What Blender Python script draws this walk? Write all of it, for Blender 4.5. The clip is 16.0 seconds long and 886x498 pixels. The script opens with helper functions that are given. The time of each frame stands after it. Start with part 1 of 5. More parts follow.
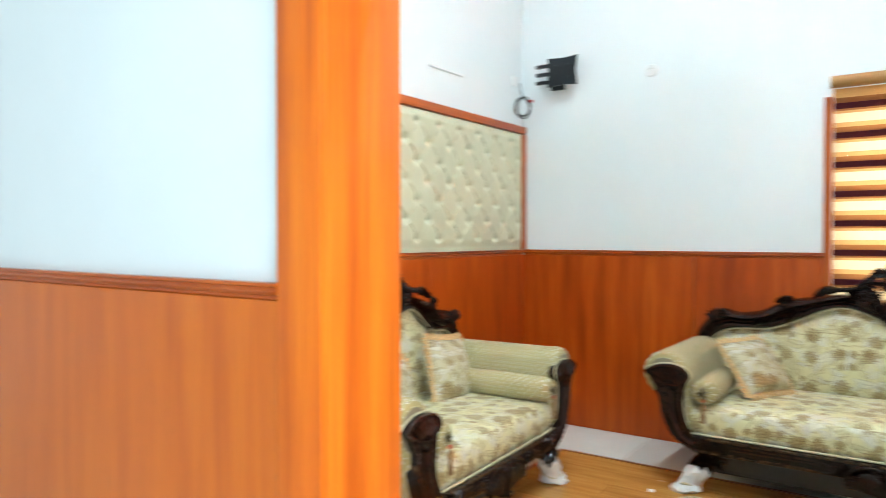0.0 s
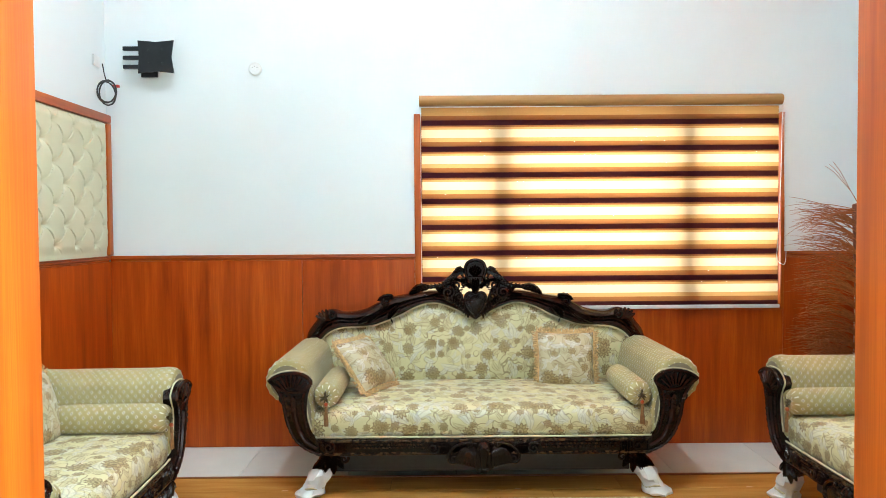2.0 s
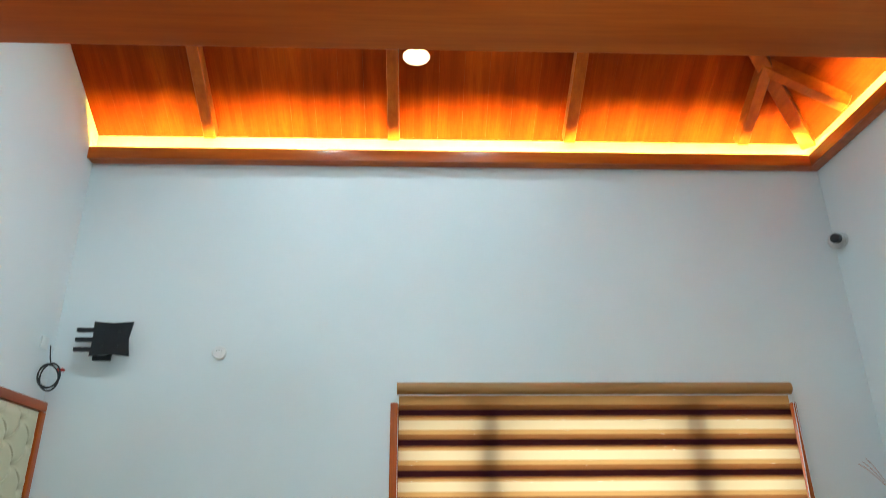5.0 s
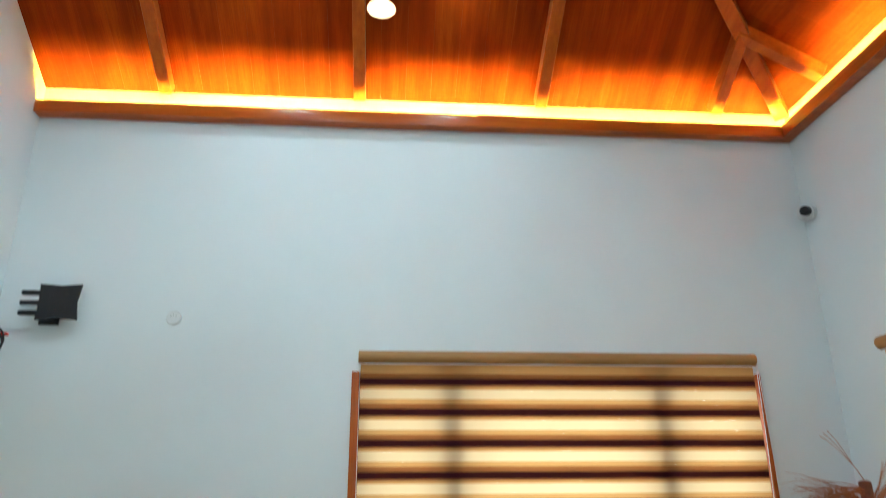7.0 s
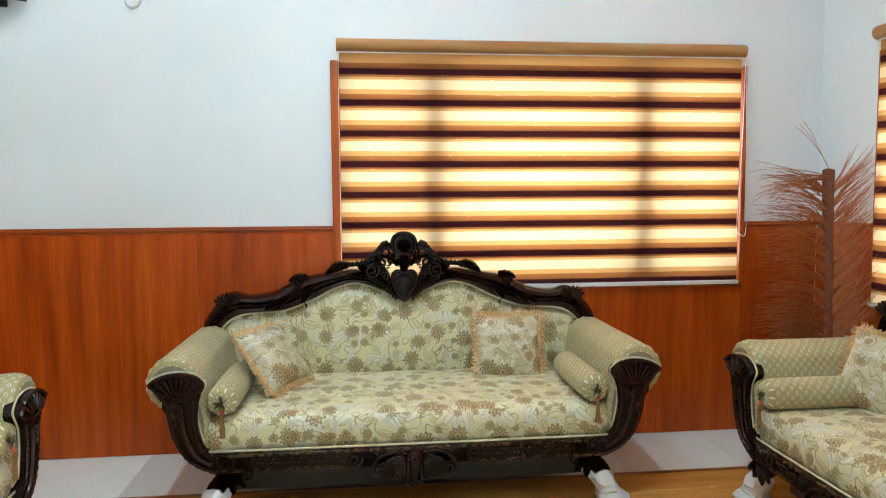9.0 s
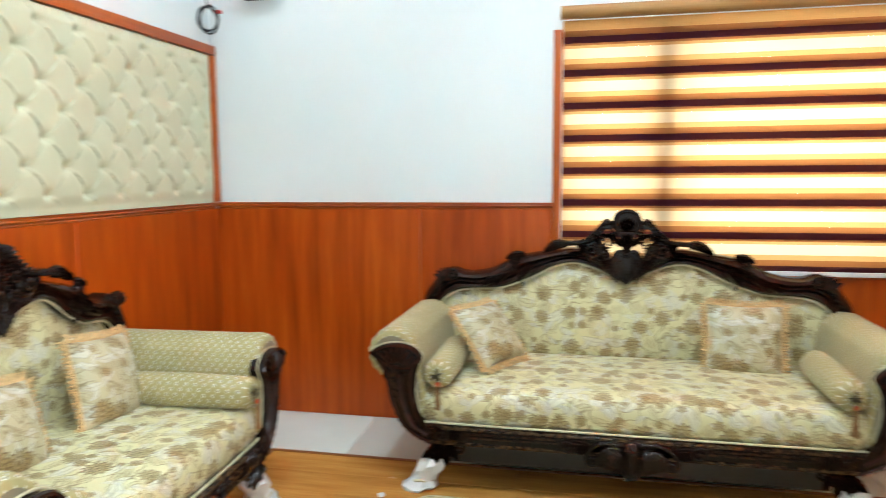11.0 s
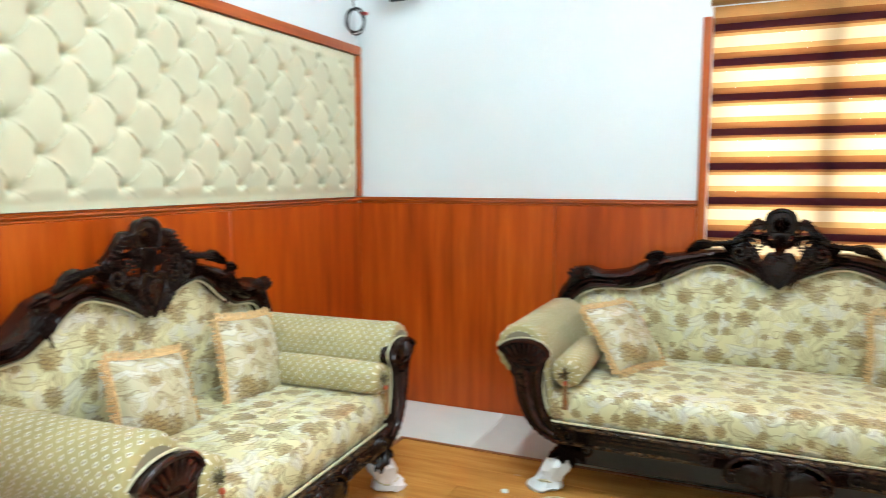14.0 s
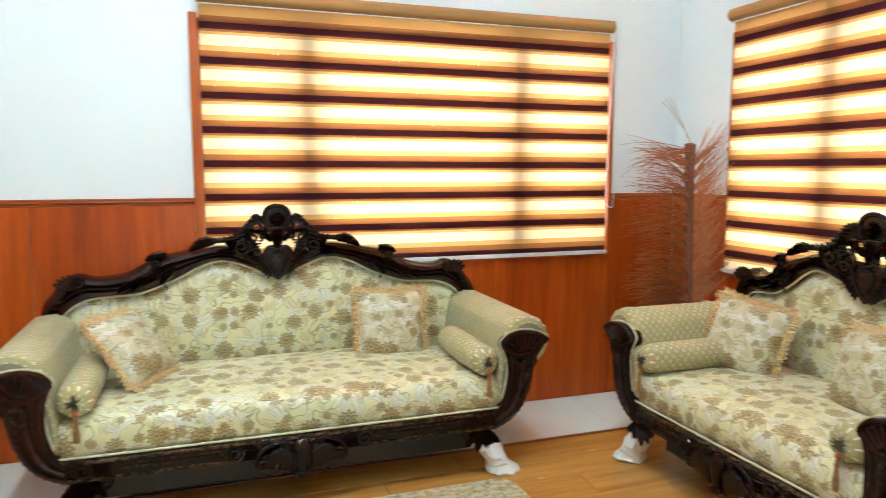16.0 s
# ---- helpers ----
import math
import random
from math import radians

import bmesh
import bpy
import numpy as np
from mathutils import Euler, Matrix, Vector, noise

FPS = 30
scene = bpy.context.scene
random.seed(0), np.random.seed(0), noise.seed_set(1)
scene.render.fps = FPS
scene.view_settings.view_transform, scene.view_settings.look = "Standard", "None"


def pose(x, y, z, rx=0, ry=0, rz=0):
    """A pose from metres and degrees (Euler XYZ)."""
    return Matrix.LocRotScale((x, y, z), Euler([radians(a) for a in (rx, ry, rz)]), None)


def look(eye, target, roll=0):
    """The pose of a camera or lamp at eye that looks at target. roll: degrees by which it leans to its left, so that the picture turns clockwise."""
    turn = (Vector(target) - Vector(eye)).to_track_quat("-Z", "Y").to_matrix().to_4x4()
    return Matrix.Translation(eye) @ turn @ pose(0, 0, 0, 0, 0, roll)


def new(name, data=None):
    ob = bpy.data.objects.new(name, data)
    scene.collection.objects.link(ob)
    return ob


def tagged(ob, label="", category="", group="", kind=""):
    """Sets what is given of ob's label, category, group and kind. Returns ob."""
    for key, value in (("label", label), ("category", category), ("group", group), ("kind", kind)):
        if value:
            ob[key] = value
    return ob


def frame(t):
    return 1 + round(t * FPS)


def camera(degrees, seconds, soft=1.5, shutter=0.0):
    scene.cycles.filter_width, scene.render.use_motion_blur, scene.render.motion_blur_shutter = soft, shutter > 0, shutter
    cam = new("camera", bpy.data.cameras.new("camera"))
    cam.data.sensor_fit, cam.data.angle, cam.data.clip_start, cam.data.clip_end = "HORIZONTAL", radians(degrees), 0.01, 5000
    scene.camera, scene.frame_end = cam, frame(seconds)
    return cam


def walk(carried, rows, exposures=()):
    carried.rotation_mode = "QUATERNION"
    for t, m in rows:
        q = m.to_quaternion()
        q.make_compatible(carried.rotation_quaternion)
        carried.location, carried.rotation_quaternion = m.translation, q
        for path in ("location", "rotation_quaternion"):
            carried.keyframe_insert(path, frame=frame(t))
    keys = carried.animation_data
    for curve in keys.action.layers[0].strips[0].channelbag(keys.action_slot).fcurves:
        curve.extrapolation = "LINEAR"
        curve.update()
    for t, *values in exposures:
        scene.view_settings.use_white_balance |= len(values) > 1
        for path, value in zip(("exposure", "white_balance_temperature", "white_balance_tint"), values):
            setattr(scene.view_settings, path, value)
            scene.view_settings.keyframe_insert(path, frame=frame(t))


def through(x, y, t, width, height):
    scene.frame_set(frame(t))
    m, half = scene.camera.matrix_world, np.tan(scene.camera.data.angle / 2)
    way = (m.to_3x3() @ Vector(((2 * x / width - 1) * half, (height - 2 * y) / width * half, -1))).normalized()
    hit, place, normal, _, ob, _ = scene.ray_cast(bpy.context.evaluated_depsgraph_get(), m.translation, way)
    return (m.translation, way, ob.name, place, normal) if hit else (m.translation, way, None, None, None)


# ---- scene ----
# camera and its walk: seconds, eye, target, lean
cam = camera(65.0, 16.0, soft=0.8, shutter=0.45)
PATH = [
    (0.0, (0.511, -0.158, 1.289), (-0.6378, 1.4787, 1.2542), -0.01),
    (0.5, (0.424, -0.101, 1.327), (-0.283, 1.7687, 1.2733), -0.32),
    (1.0, (0.322, -0.081, 1.333), (-0.0332, 1.8862, 1.2761), -0.15),
    (1.5, (0.228, -0.083, 1.344), (0.1508, 1.9144, 1.2883), -0.35),
    (2.0, (0.178, -0.084, 1.352), (0.1856, 1.9154, 1.2946), -0.41),
    (2.5, (0.165, -0.08, 1.365), (0.188, 1.9194, 1.3066), -0.41),
    (3.0, (0.162, -0.061, 1.389), (0.1971, 1.9381, 1.3277), -0.31),
    (3.5, (0.170, -0.0, 1.417), (0.2174, 1.9984, 1.4722), -0.35),
    (4.0, (0.165, 0.109, 1.423), (0.2312, 2.0849, 1.7252), -0.41),
    (4.5, (0.161, 0.238, 1.395), (0.2323, 2.158, 1.9499), -0.41),
    (4.7, (0.16, 0.285, 1.384), (0.2308, 2.1772, 2.0271), -0.51),
    (5.3, (0.165, 0.34, 1.385), (0.2471, 2.1478, 2.2366), -0.4),
    (5.8, (0.178, 0.38, 1.392), (0.2769, 2.1496, 2.3186), -0.4),
    (6.4, (0.195, 0.42, 1.403), (0.3193, 2.1977, 2.311), -0.4),
    (6.8, (0.202, 0.435, 1.407), (0.345, 2.2724, 2.1852), -0.44),
    (7.0, (0.202, 0.437, 1.407), (0.3586, 2.3127, 2.0841), -0.42),
    (7.5, (0.204, 0.447, 1.404), (0.386, 2.3918, 1.835), -0.46),
    (8.0, (0.207, 0.463, 1.398), (0.4071, 2.4429, 1.5996), -0.36),
    (8.2, (0.21, 0.47, 1.395), (0.4161, 2.4572, 1.4819), -0.49),
    (8.7, (0.208, 0.49, 1.375), (0.4203, 2.4766, 1.2843), -0.4),
    (9.2, (0.203, 0.515, 1.342), (0.4148, 2.4964, 1.1712), -0.4),
    (9.8, (0.196, 0.54, 1.305), (0.3696, 2.5248, 1.1307), -0.4),
    (10.3, (0.194, 0.559, 1.291), (0.2606, 2.5497, 1.1105), -0.4),
    (10.5, (0.199, 0.578, 1.317), (0.1625, 2.5677, 1.1208), -0.32),
    (11.0, (0.217, 0.617, 1.349), (-0.1995, 2.5615, 1.1351), -0.41),
    (11.5, (0.244, 0.64, 1.328), (-0.5867, 2.4484, 1.132), -0.47),
    (12.0, (0.286, 0.656, 1.302), (-0.7984, 2.3264, 1.119), -0.3),
    (12.5, (0.328, 0.67, 1.299), (-0.8422, 2.2808, 1.1084), -0.11),
    (13.0, (0.337, 0.67, 1.298), (-0.8463, 2.2693, 1.0958), -0.11),
    (13.5, (0.298, 0.652, 1.299), (-0.7988, 2.3122, 1.0985), -0.1),
    (14.0, (0.264, 0.649, 1.311), (-0.5434, 2.4671, 1.1068), -0.04),
    (14.5, (0.173, 0.629, 1.319), (-0.2260, 2.5773, 1.1098), 0.09),
    (15.0, (0.101, 0.64, 1.318), (0.1044, 2.6291, 1.1075), -0.12),
    (15.5, (0.072, 0.669, 1.328), (0.4338, 2.6236, 1.1104), -0.11),
    (16.0, (0.043, 0.701, 1.334), (0.6987, 2.5773, 1.1082), 0.08),
]
EXPOSURE = [(0.0, 0.1, 6200, 6), (1.0, 0.2, 6200, 6), (3.1, 0.17, 6200, 6), (3.6, -0.1, 6050, 4), (4.5, -0.8, 5950, 1), (7.0, -0.8, 5950, 1.5), (7.6, -0.65, 5950, 2), (8.2, -0.45, 5950, 4), (9.6, 0.1, 6200, 6), (11.0, 0.2, 6200, 6), (12.0, 0.28, 6000, 6), (13.4, 0.28, 6000, 6), (14.5, 0.33, 6150, 5), (16.0, 0.30, 6150, 4)]
walk(cam, [(t, look(eye, target, lean)) for t, eye, target, lean in PATH], EXPOSURE)

# plan of the room, in metres
XL, XR, YB, YF = -1.88, 2.77, 4.24, 1.155      # left, right, back and front faces of the sitting room
YH = 0.912                                     # hall face of the partition
DX0, DX1, DZ = -0.535, 0.92, 2.04               # doorway
WZ = 1.2                                       # top of the wood panelling
EZ, SLOPE = 3.76, 0.58                         # eaves of the timber ceiling
RIDGE = (YB + YF) / 2
WIN_B = (0.06, 2.285, 0.87, 2.06)              # back window: x, x, z, z
WIN_R = (1.62, 3.73, 0.80, 2.06)               # side window: y, y, z, z

# world and lights
world = bpy.data.worlds.new("world")
scene.world = world
world.use_nodes = True
sky = world.node_tree.nodes.new("ShaderNodeTexSky")
sky.sky_type = "NISHITA"
sky.sun_disc = False
sky.sun_elevation, sky.sun_rotation = radians(48), radians(200)
world.node_tree.links.new(sky.outputs[0], world.node_tree.nodes["Background"].inputs[0])
world.node_tree.nodes["Background"].inputs[1].default_value = 0.12


def area(name, m, sx, sy, power, colour):
    lamp = bpy.data.lights.new(name, "AREA")
    lamp.shape, lamp.size, lamp.size_y, lamp.energy, lamp.color = "RECTANGLE", sx, sy, power, colour
    ob = new(name, lamp)
    ob.matrix_basis = m
    return ob


# daylight standing in the openings
area("window_daylight_back", pose(1.17, YB + 0.42, 1.46, -90, 0, 0), 2.5, 1.5, 86, (1.0, 0.95, 0.88))
area("window_daylight_side", pose(XR + 0.42, 2.68, 1.46, 0, 90, 0), 1.5, 2.4, 86, (1.0, 0.95, 0.88))
# fill lamp added in an unseen hall opening, aimed by the doorway's lit side
area("hall_window_daylight", look((3.3, -1.35, 1.75), (0.0, -0.2, 1.4)), 3.3, 2.2, 250, (0.90, 0.96, 1.0))
# two square ceiling lights on the back slope; stronger unseen front pair added as fill
PANEL_AND_FILL_LIGHTS = [(-0.55, 3.528), (0.60, 3.535), (-0.55, 1.905), (0.59, 1.905)]
for (x, y), watts in zip(PANEL_AND_FILL_LIGHTS, (9, 9, 56, 56)):
    area("ceiling_panel_light", pose(x, y, EZ + SLOPE * min(YB - y, y - YF) - 0.06, 0, 0, 0), 0.15, 0.06 if watts < 20 else 0.3, watts, (0.80, 0.95, 1.0))


# materials
class Nodes:
    """A material's nodes, added and joined by short calls."""

    def __init__(self, name, rough=0.5, metal=0.0, coat=0.0, spec=0.5):
        self.m = bpy.data.materials.new(name)
        self.m.use_nodes = True
        self.t = self.m.node_tree
        self.b = self.t.nodes["Principled BSDF"]
        self.b.inputs["Roughness"].default_value = rough
        self.b.inputs["Metallic"].default_value = metal
        self.b.inputs["Coat Weight"].default_value = coat
        self.b.inputs["Coat Roughness"].default_value = 0.12
        self.b.inputs["Specular IOR Level"].default_value = spec

    def n(self, kind, **values):
        node = self.t.nodes.new(kind)
        if "operation" in values:
            node.operation = values["operation"]
        if "data_type" in values:
            node.data_type, node.blend_type = values["data_type"], values["blend_type"]
        if "interpolation_type" in values:
            node.interpolation_type = values["interpolation_type"]
        if "voronoi_dimensions" in values:
            node.voronoi_dimensions = values["voronoi_dimensions"]
        return node

    def set(self, socket, value):
        if isinstance(value, bpy.types.NodeSocket):
            self.t.links.new(value, socket)
        elif value is not None:
            socket.default_value = (*value, 1) if isinstance(value, tuple) and len(value) == 3 and socket.type == "RGBA" else value

    def math(self, op, a, b=None, c=None):
        node = self.n("ShaderNodeMath", operation=op)
        for s, v in zip(node.inputs, (a, b, c)):
            self.set(s, v)
        return node.outputs[0]

    def vec(self, op, a, b=None):
        node = self.n("ShaderNodeVectorMath", operation=op)
        self.set(node.inputs[0], a)
        if b is not None:
            self.set(node.inputs[1], b)
        return node.outputs["Value"] if op in ("LENGTH", "DISTANCE", "DOT_PRODUCT") else node.outputs[0]

    def coords(self, kind="Object"):
        return self.n("ShaderNodeTexCoord").outputs[kind]

    def noise(self, vector, scale, detail=4, rough=0.55):
        node = self.n("ShaderNodeTexNoise")
        self.set(node.inputs["Vector"], vector)
        node.inputs["Scale"].default_value, node.inputs["Detail"].default_value, node.inputs["Roughness"].default_value = scale, detail, rough
        return node.outputs["Fac"]

    def scaled(self, vector, s):
        return self.vec("MULTIPLY", vector, s)

    def ramp(self, fac, *stops):
        node = self.n("ShaderNodeValToRGB")
        e = node.color_ramp.elements
        while len(e) < len(stops):
            e.new(0.5)
        for el, (p, c) in zip(e, stops):
            el.position, el.color = p, (*c, 1) if len(c) == 3 else c
        self.set(node.inputs[0], fac)
        return node.outputs[0]

    def mix(self, fac, a, b, how="MIX"):
        node = self.n("ShaderNodeMix", data_type="RGBA", blend_type=how)
        self.set(node.inputs[0], fac)
        self.set(node.inputs[6], a)
        self.set(node.inputs[7], b)
        return node.outputs[2]

    def soft(self, value, lo, hi):
        node = self.n("ShaderNodeMapRange", interpolation_type="SMOOTHSTEP")
        for s, v in zip(node.inputs, (value, lo, hi, 0.0, 1.0)):
            self.set(s, v)
        return node.outputs[0]

    def colour(self, c):
        self.set(self.b.inputs["Base Color"], c)

    def bump(self, height, strength=0.2, distance=0.002):
        node = self.n("ShaderNodeBump")
        node.inputs["Strength"].default_value, node.inputs["Distance"].default_value = strength, distance
        self.set(node.inputs["Height"], height)
        self.set(self.b.inputs["Normal"], node.outputs[0])

    def random(self):
        return self.n("ShaderNodeObjectInfo").outputs["Random"]


def veneer(name, dark, mid, light, grain, rough=0.32, coat=0.25, vary=0.12, spec=0.3):
    """Polished wood veneer; grain gives the stretch of the figure along x, y, z."""
    k = Nodes(name, rough, coat=coat * 0.4, spec=spec)
    c = k.coords()
    shift = k.n("ShaderNodeCombineXYZ")
    r = k.random()
    k.set(shift.inputs[0], k.math("MULTIPLY", r, 7.0))
    k.set(shift.inputs[1], k.math("MULTIPLY", r, 3.0))
    k.set(shift.inputs[2], k.math("MULTIPLY", r, 5.0))
    c = k.vec("ADD", c, shift.outputs[0])
    wide = k.noise(k.scaled(c, grain), 3.0, 5, 0.6)
    fine = k.noise(k.scaled(c, tuple(g * (6 if g > 0.5 else 1.5) for g in grain)), 9.0, 3, 0.6)
    base = k.ramp(wide, (0.3, dark), (0.5, mid), (0.7, light))
    base = k.mix(k.math("MULTIPLY", k.soft(fine, 0.35, 0.75), 0.45), base, dark)
    tone = k.math("ADD", k.math("MULTIPLY", r, vary), 1.0 - vary / 2)
    base = k.mix(1.0, base, k.mix(tone, (0, 0, 0), (1, 1, 1)), "MULTIPLY")
    k.colour(base)
    k.bump(fine, 0.08, 0.001)
    smudge = k.noise(k.coords(), 2.2, 3)
    k.set(k.b.inputs["Roughness"], k.math("ADD", k.math("MULTIPLY", smudge, 0.18), rough - 0.09))
    return k.m


PANEL = veneer("teak_veneer", (0.27, 0.034, 0.0018), (0.44, 0.064, 0.003), (0.58, 0.112, 0.006), (5, 5, 0.35))
TRIM_X = veneer("teak_trim_level", (0.32, 0.055, 0.006), (0.45, 0.09, 0.009), (0.55, 0.13, 0.014), (0.5, 6, 6))
TRIM_Y = veneer("teak_trim_deep", (0.32, 0.055, 0.006), (0.45, 0.09, 0.009), (0.55, 0.13, 0.014), (6, 0.5, 6))
TRIM_Z = veneer("teak_trim_upright", (0.30, 0.055, 0.006), (0.43, 0.088, 0.009), (0.53, 0.125, 0.013), (6, 6, 0.5))
# same teak as the panels, with the strong hall light put into its colour
LIT_JAMB = veneer("lit_door_lining_teak", (0.46, 0.080, 0.005), (0.70, 0.152, 0.008), (0.82, 0.225, 0.014), (5, 5, 0.22), 0.4, 0.12)
HALLWOOD = veneer("hall_veneer", (0.48, 0.10, 0.008), (0.60, 0.14, 0.011), (0.68, 0.18, 0.016), (4, 4, 0.3), 0.35)
ROOFWOOD = veneer("ceiling_boards", (0.17, 0.018, 0.0006), (0.25, 0.031, 0.0010), (0.32, 0.050, 0.0018), (4, 0.4, 0.4), 0.6, 0.0, 0.12, 0.06)
RIDGEWOOD = veneer("ridge_teak", (0.07, 0.008, 0.0006), (0.10, 0.013, 0.001), (0.13, 0.018, 0.001), (0.5, 6, 6), 0.6, 0.0, 0.1, 0.06)
LAMINATE = veneer("honey_laminate", (0.40, 0.17, 0.036), (0.56, 0.265, 0.060), (0.64, 0.335, 0.088), (0.5, 5, 5), 0.25, 0.2, 0.10)


def paint():
    k = Nodes("white_wall_paint", 0.75)
    c = k.coords()
    big = k.noise(c, 0.8, 4)
    k.colour(k.ramp(big, (0.3, (0.71, 0.765, 0.785)), (0.6, (0.77, 0.815, 0.83)), (0.8, (0.78, 0.82, 0.835))))
    k.bump(k.noise(c, 160, 4), 0.12, 0.001)
    return k.m


def tile():
    k = Nodes("vitrified_tile", 0.12)
    c = k.coords()
    k.colour(k.ramp(k.noise(c, 3, 6), (0.35, (0.74, 0.79, 0.73)), (0.65, (0.80, 0.85, 0.79))))
    return k.m


def plain(name, colour, rough=0.5, metal=0.0, coat=0.0, grain=40, vary=0.15, bump=0.1):
    k = Nodes(name, rough, metal, coat)
    v = k.noise(k.coords(), grain, 4)
    lo = tuple(x * (1 - vary) for x in colour)
    hi = tuple(min(1, x * (1 + vary)) for x in colour)
    k.colour(k.ramp(v, (0.3, lo), (0.7, hi)))
    if bump:
        k.bump(v, bump, 0.001)
    return k.m


def carved():
    """Dark lacquered wood with a reddish grain, a little worn on the ridges."""
    k = Nodes("dark_lacquered_wood", 0.18, spec=0.24)
    c = k.coords()
    grain = k.noise(k.scaled(c, (1.5, 1.5, 1.5)), 14, 5)
    base = k.ramp(grain, (0.3, (0.010, 0.0036, 0.0022)), (0.6, (0.026, 0.0075, 0.004)), (0.8, (0.045, 0.013, 0.006)))
    geo = k.n("ShaderNodeNewGeometry").outputs["Pointiness"]
    worn = k.math("MULTIPLY", k.soft(geo, 0.60, 0.72), k.soft(k.noise(c, 35, 2), 0.45, 0.65))
    k.colour(k.mix(k.math("MULTIPLY", worn, 0.4), base, (0.22, 0.12, 0.05)))
    k.bump(k.noise(c, 38, 3), 0.12, 0.003)
    return k.m


def carved_fine():
    """The same lacquered wood with fine chisel relief; ridge glints and wear painted pale."""
    k = Nodes("dark_carved_relief", 0.17, spec=0.27)
    c = k.coords()
    cell = k.n("ShaderNodeTexVoronoi")
    k.set(cell.inputs["Vector"], c)
    cell.inputs["Scale"].default_value = 62
    ridge = k.math("SINE", k.math("MULTIPLY", cell.outputs["Distance"], 9.0))
    geo = k.n("ShaderNodeNewGeometry").outputs["Pointiness"]
    glint_and_wear = k.math("MULTIPLY", k.soft(geo, 0.60, 0.70), k.soft(k.noise(c, 45, 2), 0.45, 0.60))
    base = k.ramp(k.noise(c, 18, 4), (0.3, (0.005, 0.0025, 0.0018)), (0.6, (0.014, 0.0052, 0.0034)), (0.8, (0.030, 0.010, 0.006)))
    k.colour(k.mix(k.math("MULTIPLY", glint_and_wear, 0.45), base, (0.26, 0.15, 0.07)))
    k.bump(ridge, 0.10, 0.003)
    return k.m


def floral(name="floral_jacquard", ground=(0.70, 0.66, 0.385)):
    """Cream woven cloth with gold-brown flowers among pale and gold leaves; uv in metres."""
    k = Nodes(name, 0.44)
    k.b.inputs["Sheen Weight"].default_value = 0.08
    uv = k.coords("UV")
    warp = k.n("ShaderNodeTexNoise")
    k.set(warp.inputs["Vector"], uv)
    warp.inputs["Scale"].default_value = 14
    bent = k.vec("ADD", uv, k.scaled(k.vec("SUBTRACT", warp.outputs["Color"], (0.5, 0.5, 0.5)), (0.022, 0.022, 0)))

    def cells(scale, offset, loose):
        v = k.n("ShaderNodeTexVoronoi", voronoi_dimensions="2D")
        p = k.vec("ADD", bent, offset)
        k.set(v.inputs["Vector"], p)
        v.inputs["Scale"].default_value, v.inputs["Randomness"].default_value = scale, loose
        d = k.vec("SUBTRACT", p, v.outputs["Position"])
        sep = k.n("ShaderNodeSeparateXYZ")
        k.set(sep.inputs[0], d)
        col = k.n("ShaderNodeSeparateColor")
        k.set(col.inputs[0], v.outputs["Color"])
        return d, sep.outputs[0], sep.outputs[1], col.outputs

    def below(value, edge, blur):
        return k.math("SUBTRACT", 1.0, k.soft(value, edge - blur, edge + blur))

    def near(value, at, width):
        return below(k.math("ABSOLUTE", k.math("SUBTRACT", value, at)), width, width * 0.4)

    def flowers(scale, offset, petals, size, gate_at):
        d, x, y, col = cells(scale, offset, 0.55)
        r = k.vec("LENGTH", d)
        ang = k.math("ADD", k.math("ARCTAN2", y, x), k.math("MULTIPLY", col[0], 6.0))
        wave = k.math("SINE", k.math("MULTIPLY", ang, float(petals)))
        big = k.math("MULTIPLY", k.math("ADD", k.math("MULTIPLY", col[2], 0.4), 0.75), size)
        q = k.math("DIVIDE", r, k.math("MULTIPLY", big, k.math("ADD", k.math("MULTIPLY", wave, 0.13), 0.87)))
        gate = k.math("GREATER_THAN", col[1], gate_at)
        inside = k.math("MULTIPLY", below(q, 0.98, 0.06), gate)
        rim = k.math("MULTIPLY", near(q, 0.95, 0.09), gate)
        core = k.math("MAXIMUM", below(q, 0.22, 0.05), near(q, 0.46, 0.06))
        gaps = k.math("MULTIPLY", k.math("MULTIPLY", k.soft(wave, 0.1, -0.7), k.soft(q, 0.45, 0.55)), 0.8)
        marks = k.math("MULTIPLY", inside, k.math("MAXIMUM", core, gaps))
        return inside, k.math("MAXIMUM", rim, marks)

    def leaves(scale, offset, length, width, curl):
        d, x, y, col = cells(scale, offset, 0.8)
        a = k.math("MULTIPLY", col[0], 6.28)
        ca, sa = k.math("COSINE", a), k.math("SINE", a)
        along = k.math("ADD", k.math("MULTIPLY", x, ca), k.math("MULTIPLY", y, sa))
        across = k.math("SUBTRACT", k.math("MULTIPLY", y, ca), k.math("MULTIPLY", x, sa))
        t = k.math("DIVIDE", along, length)
        tt = k.math("MULTIPLY", t, t)
        across = k.math("SUBTRACT", across, k.math("MULTIPLY", tt, curl))
        reach = k.math("MAXIMUM", k.math("MULTIPLY", k.math("SUBTRACT", 1.0, tt), width), 0.0001)
        q = k.math("DIVIDE", k.math("ABSOLUTE", across), reach)
        ok = below(tt, 0.96, 0.03)
        inside = k.math("MULTIPLY", below(q, 0.97, 0.08), ok)
        rim = k.math("MULTIPLY", near(q, 0.92, 0.11), ok)
        vein = k.math("SINE", k.math("MULTIPLY", k.math("SUBTRACT", along, k.math("ABSOLUTE", across)), 900.0))
        lines = k.math("MULTIPLY", inside, k.math("MAXIMUM", below(q, 0.10, 0.06), k.math("MULTIPLY", k.soft(vein, 0.55, 0.95), 0.55)))
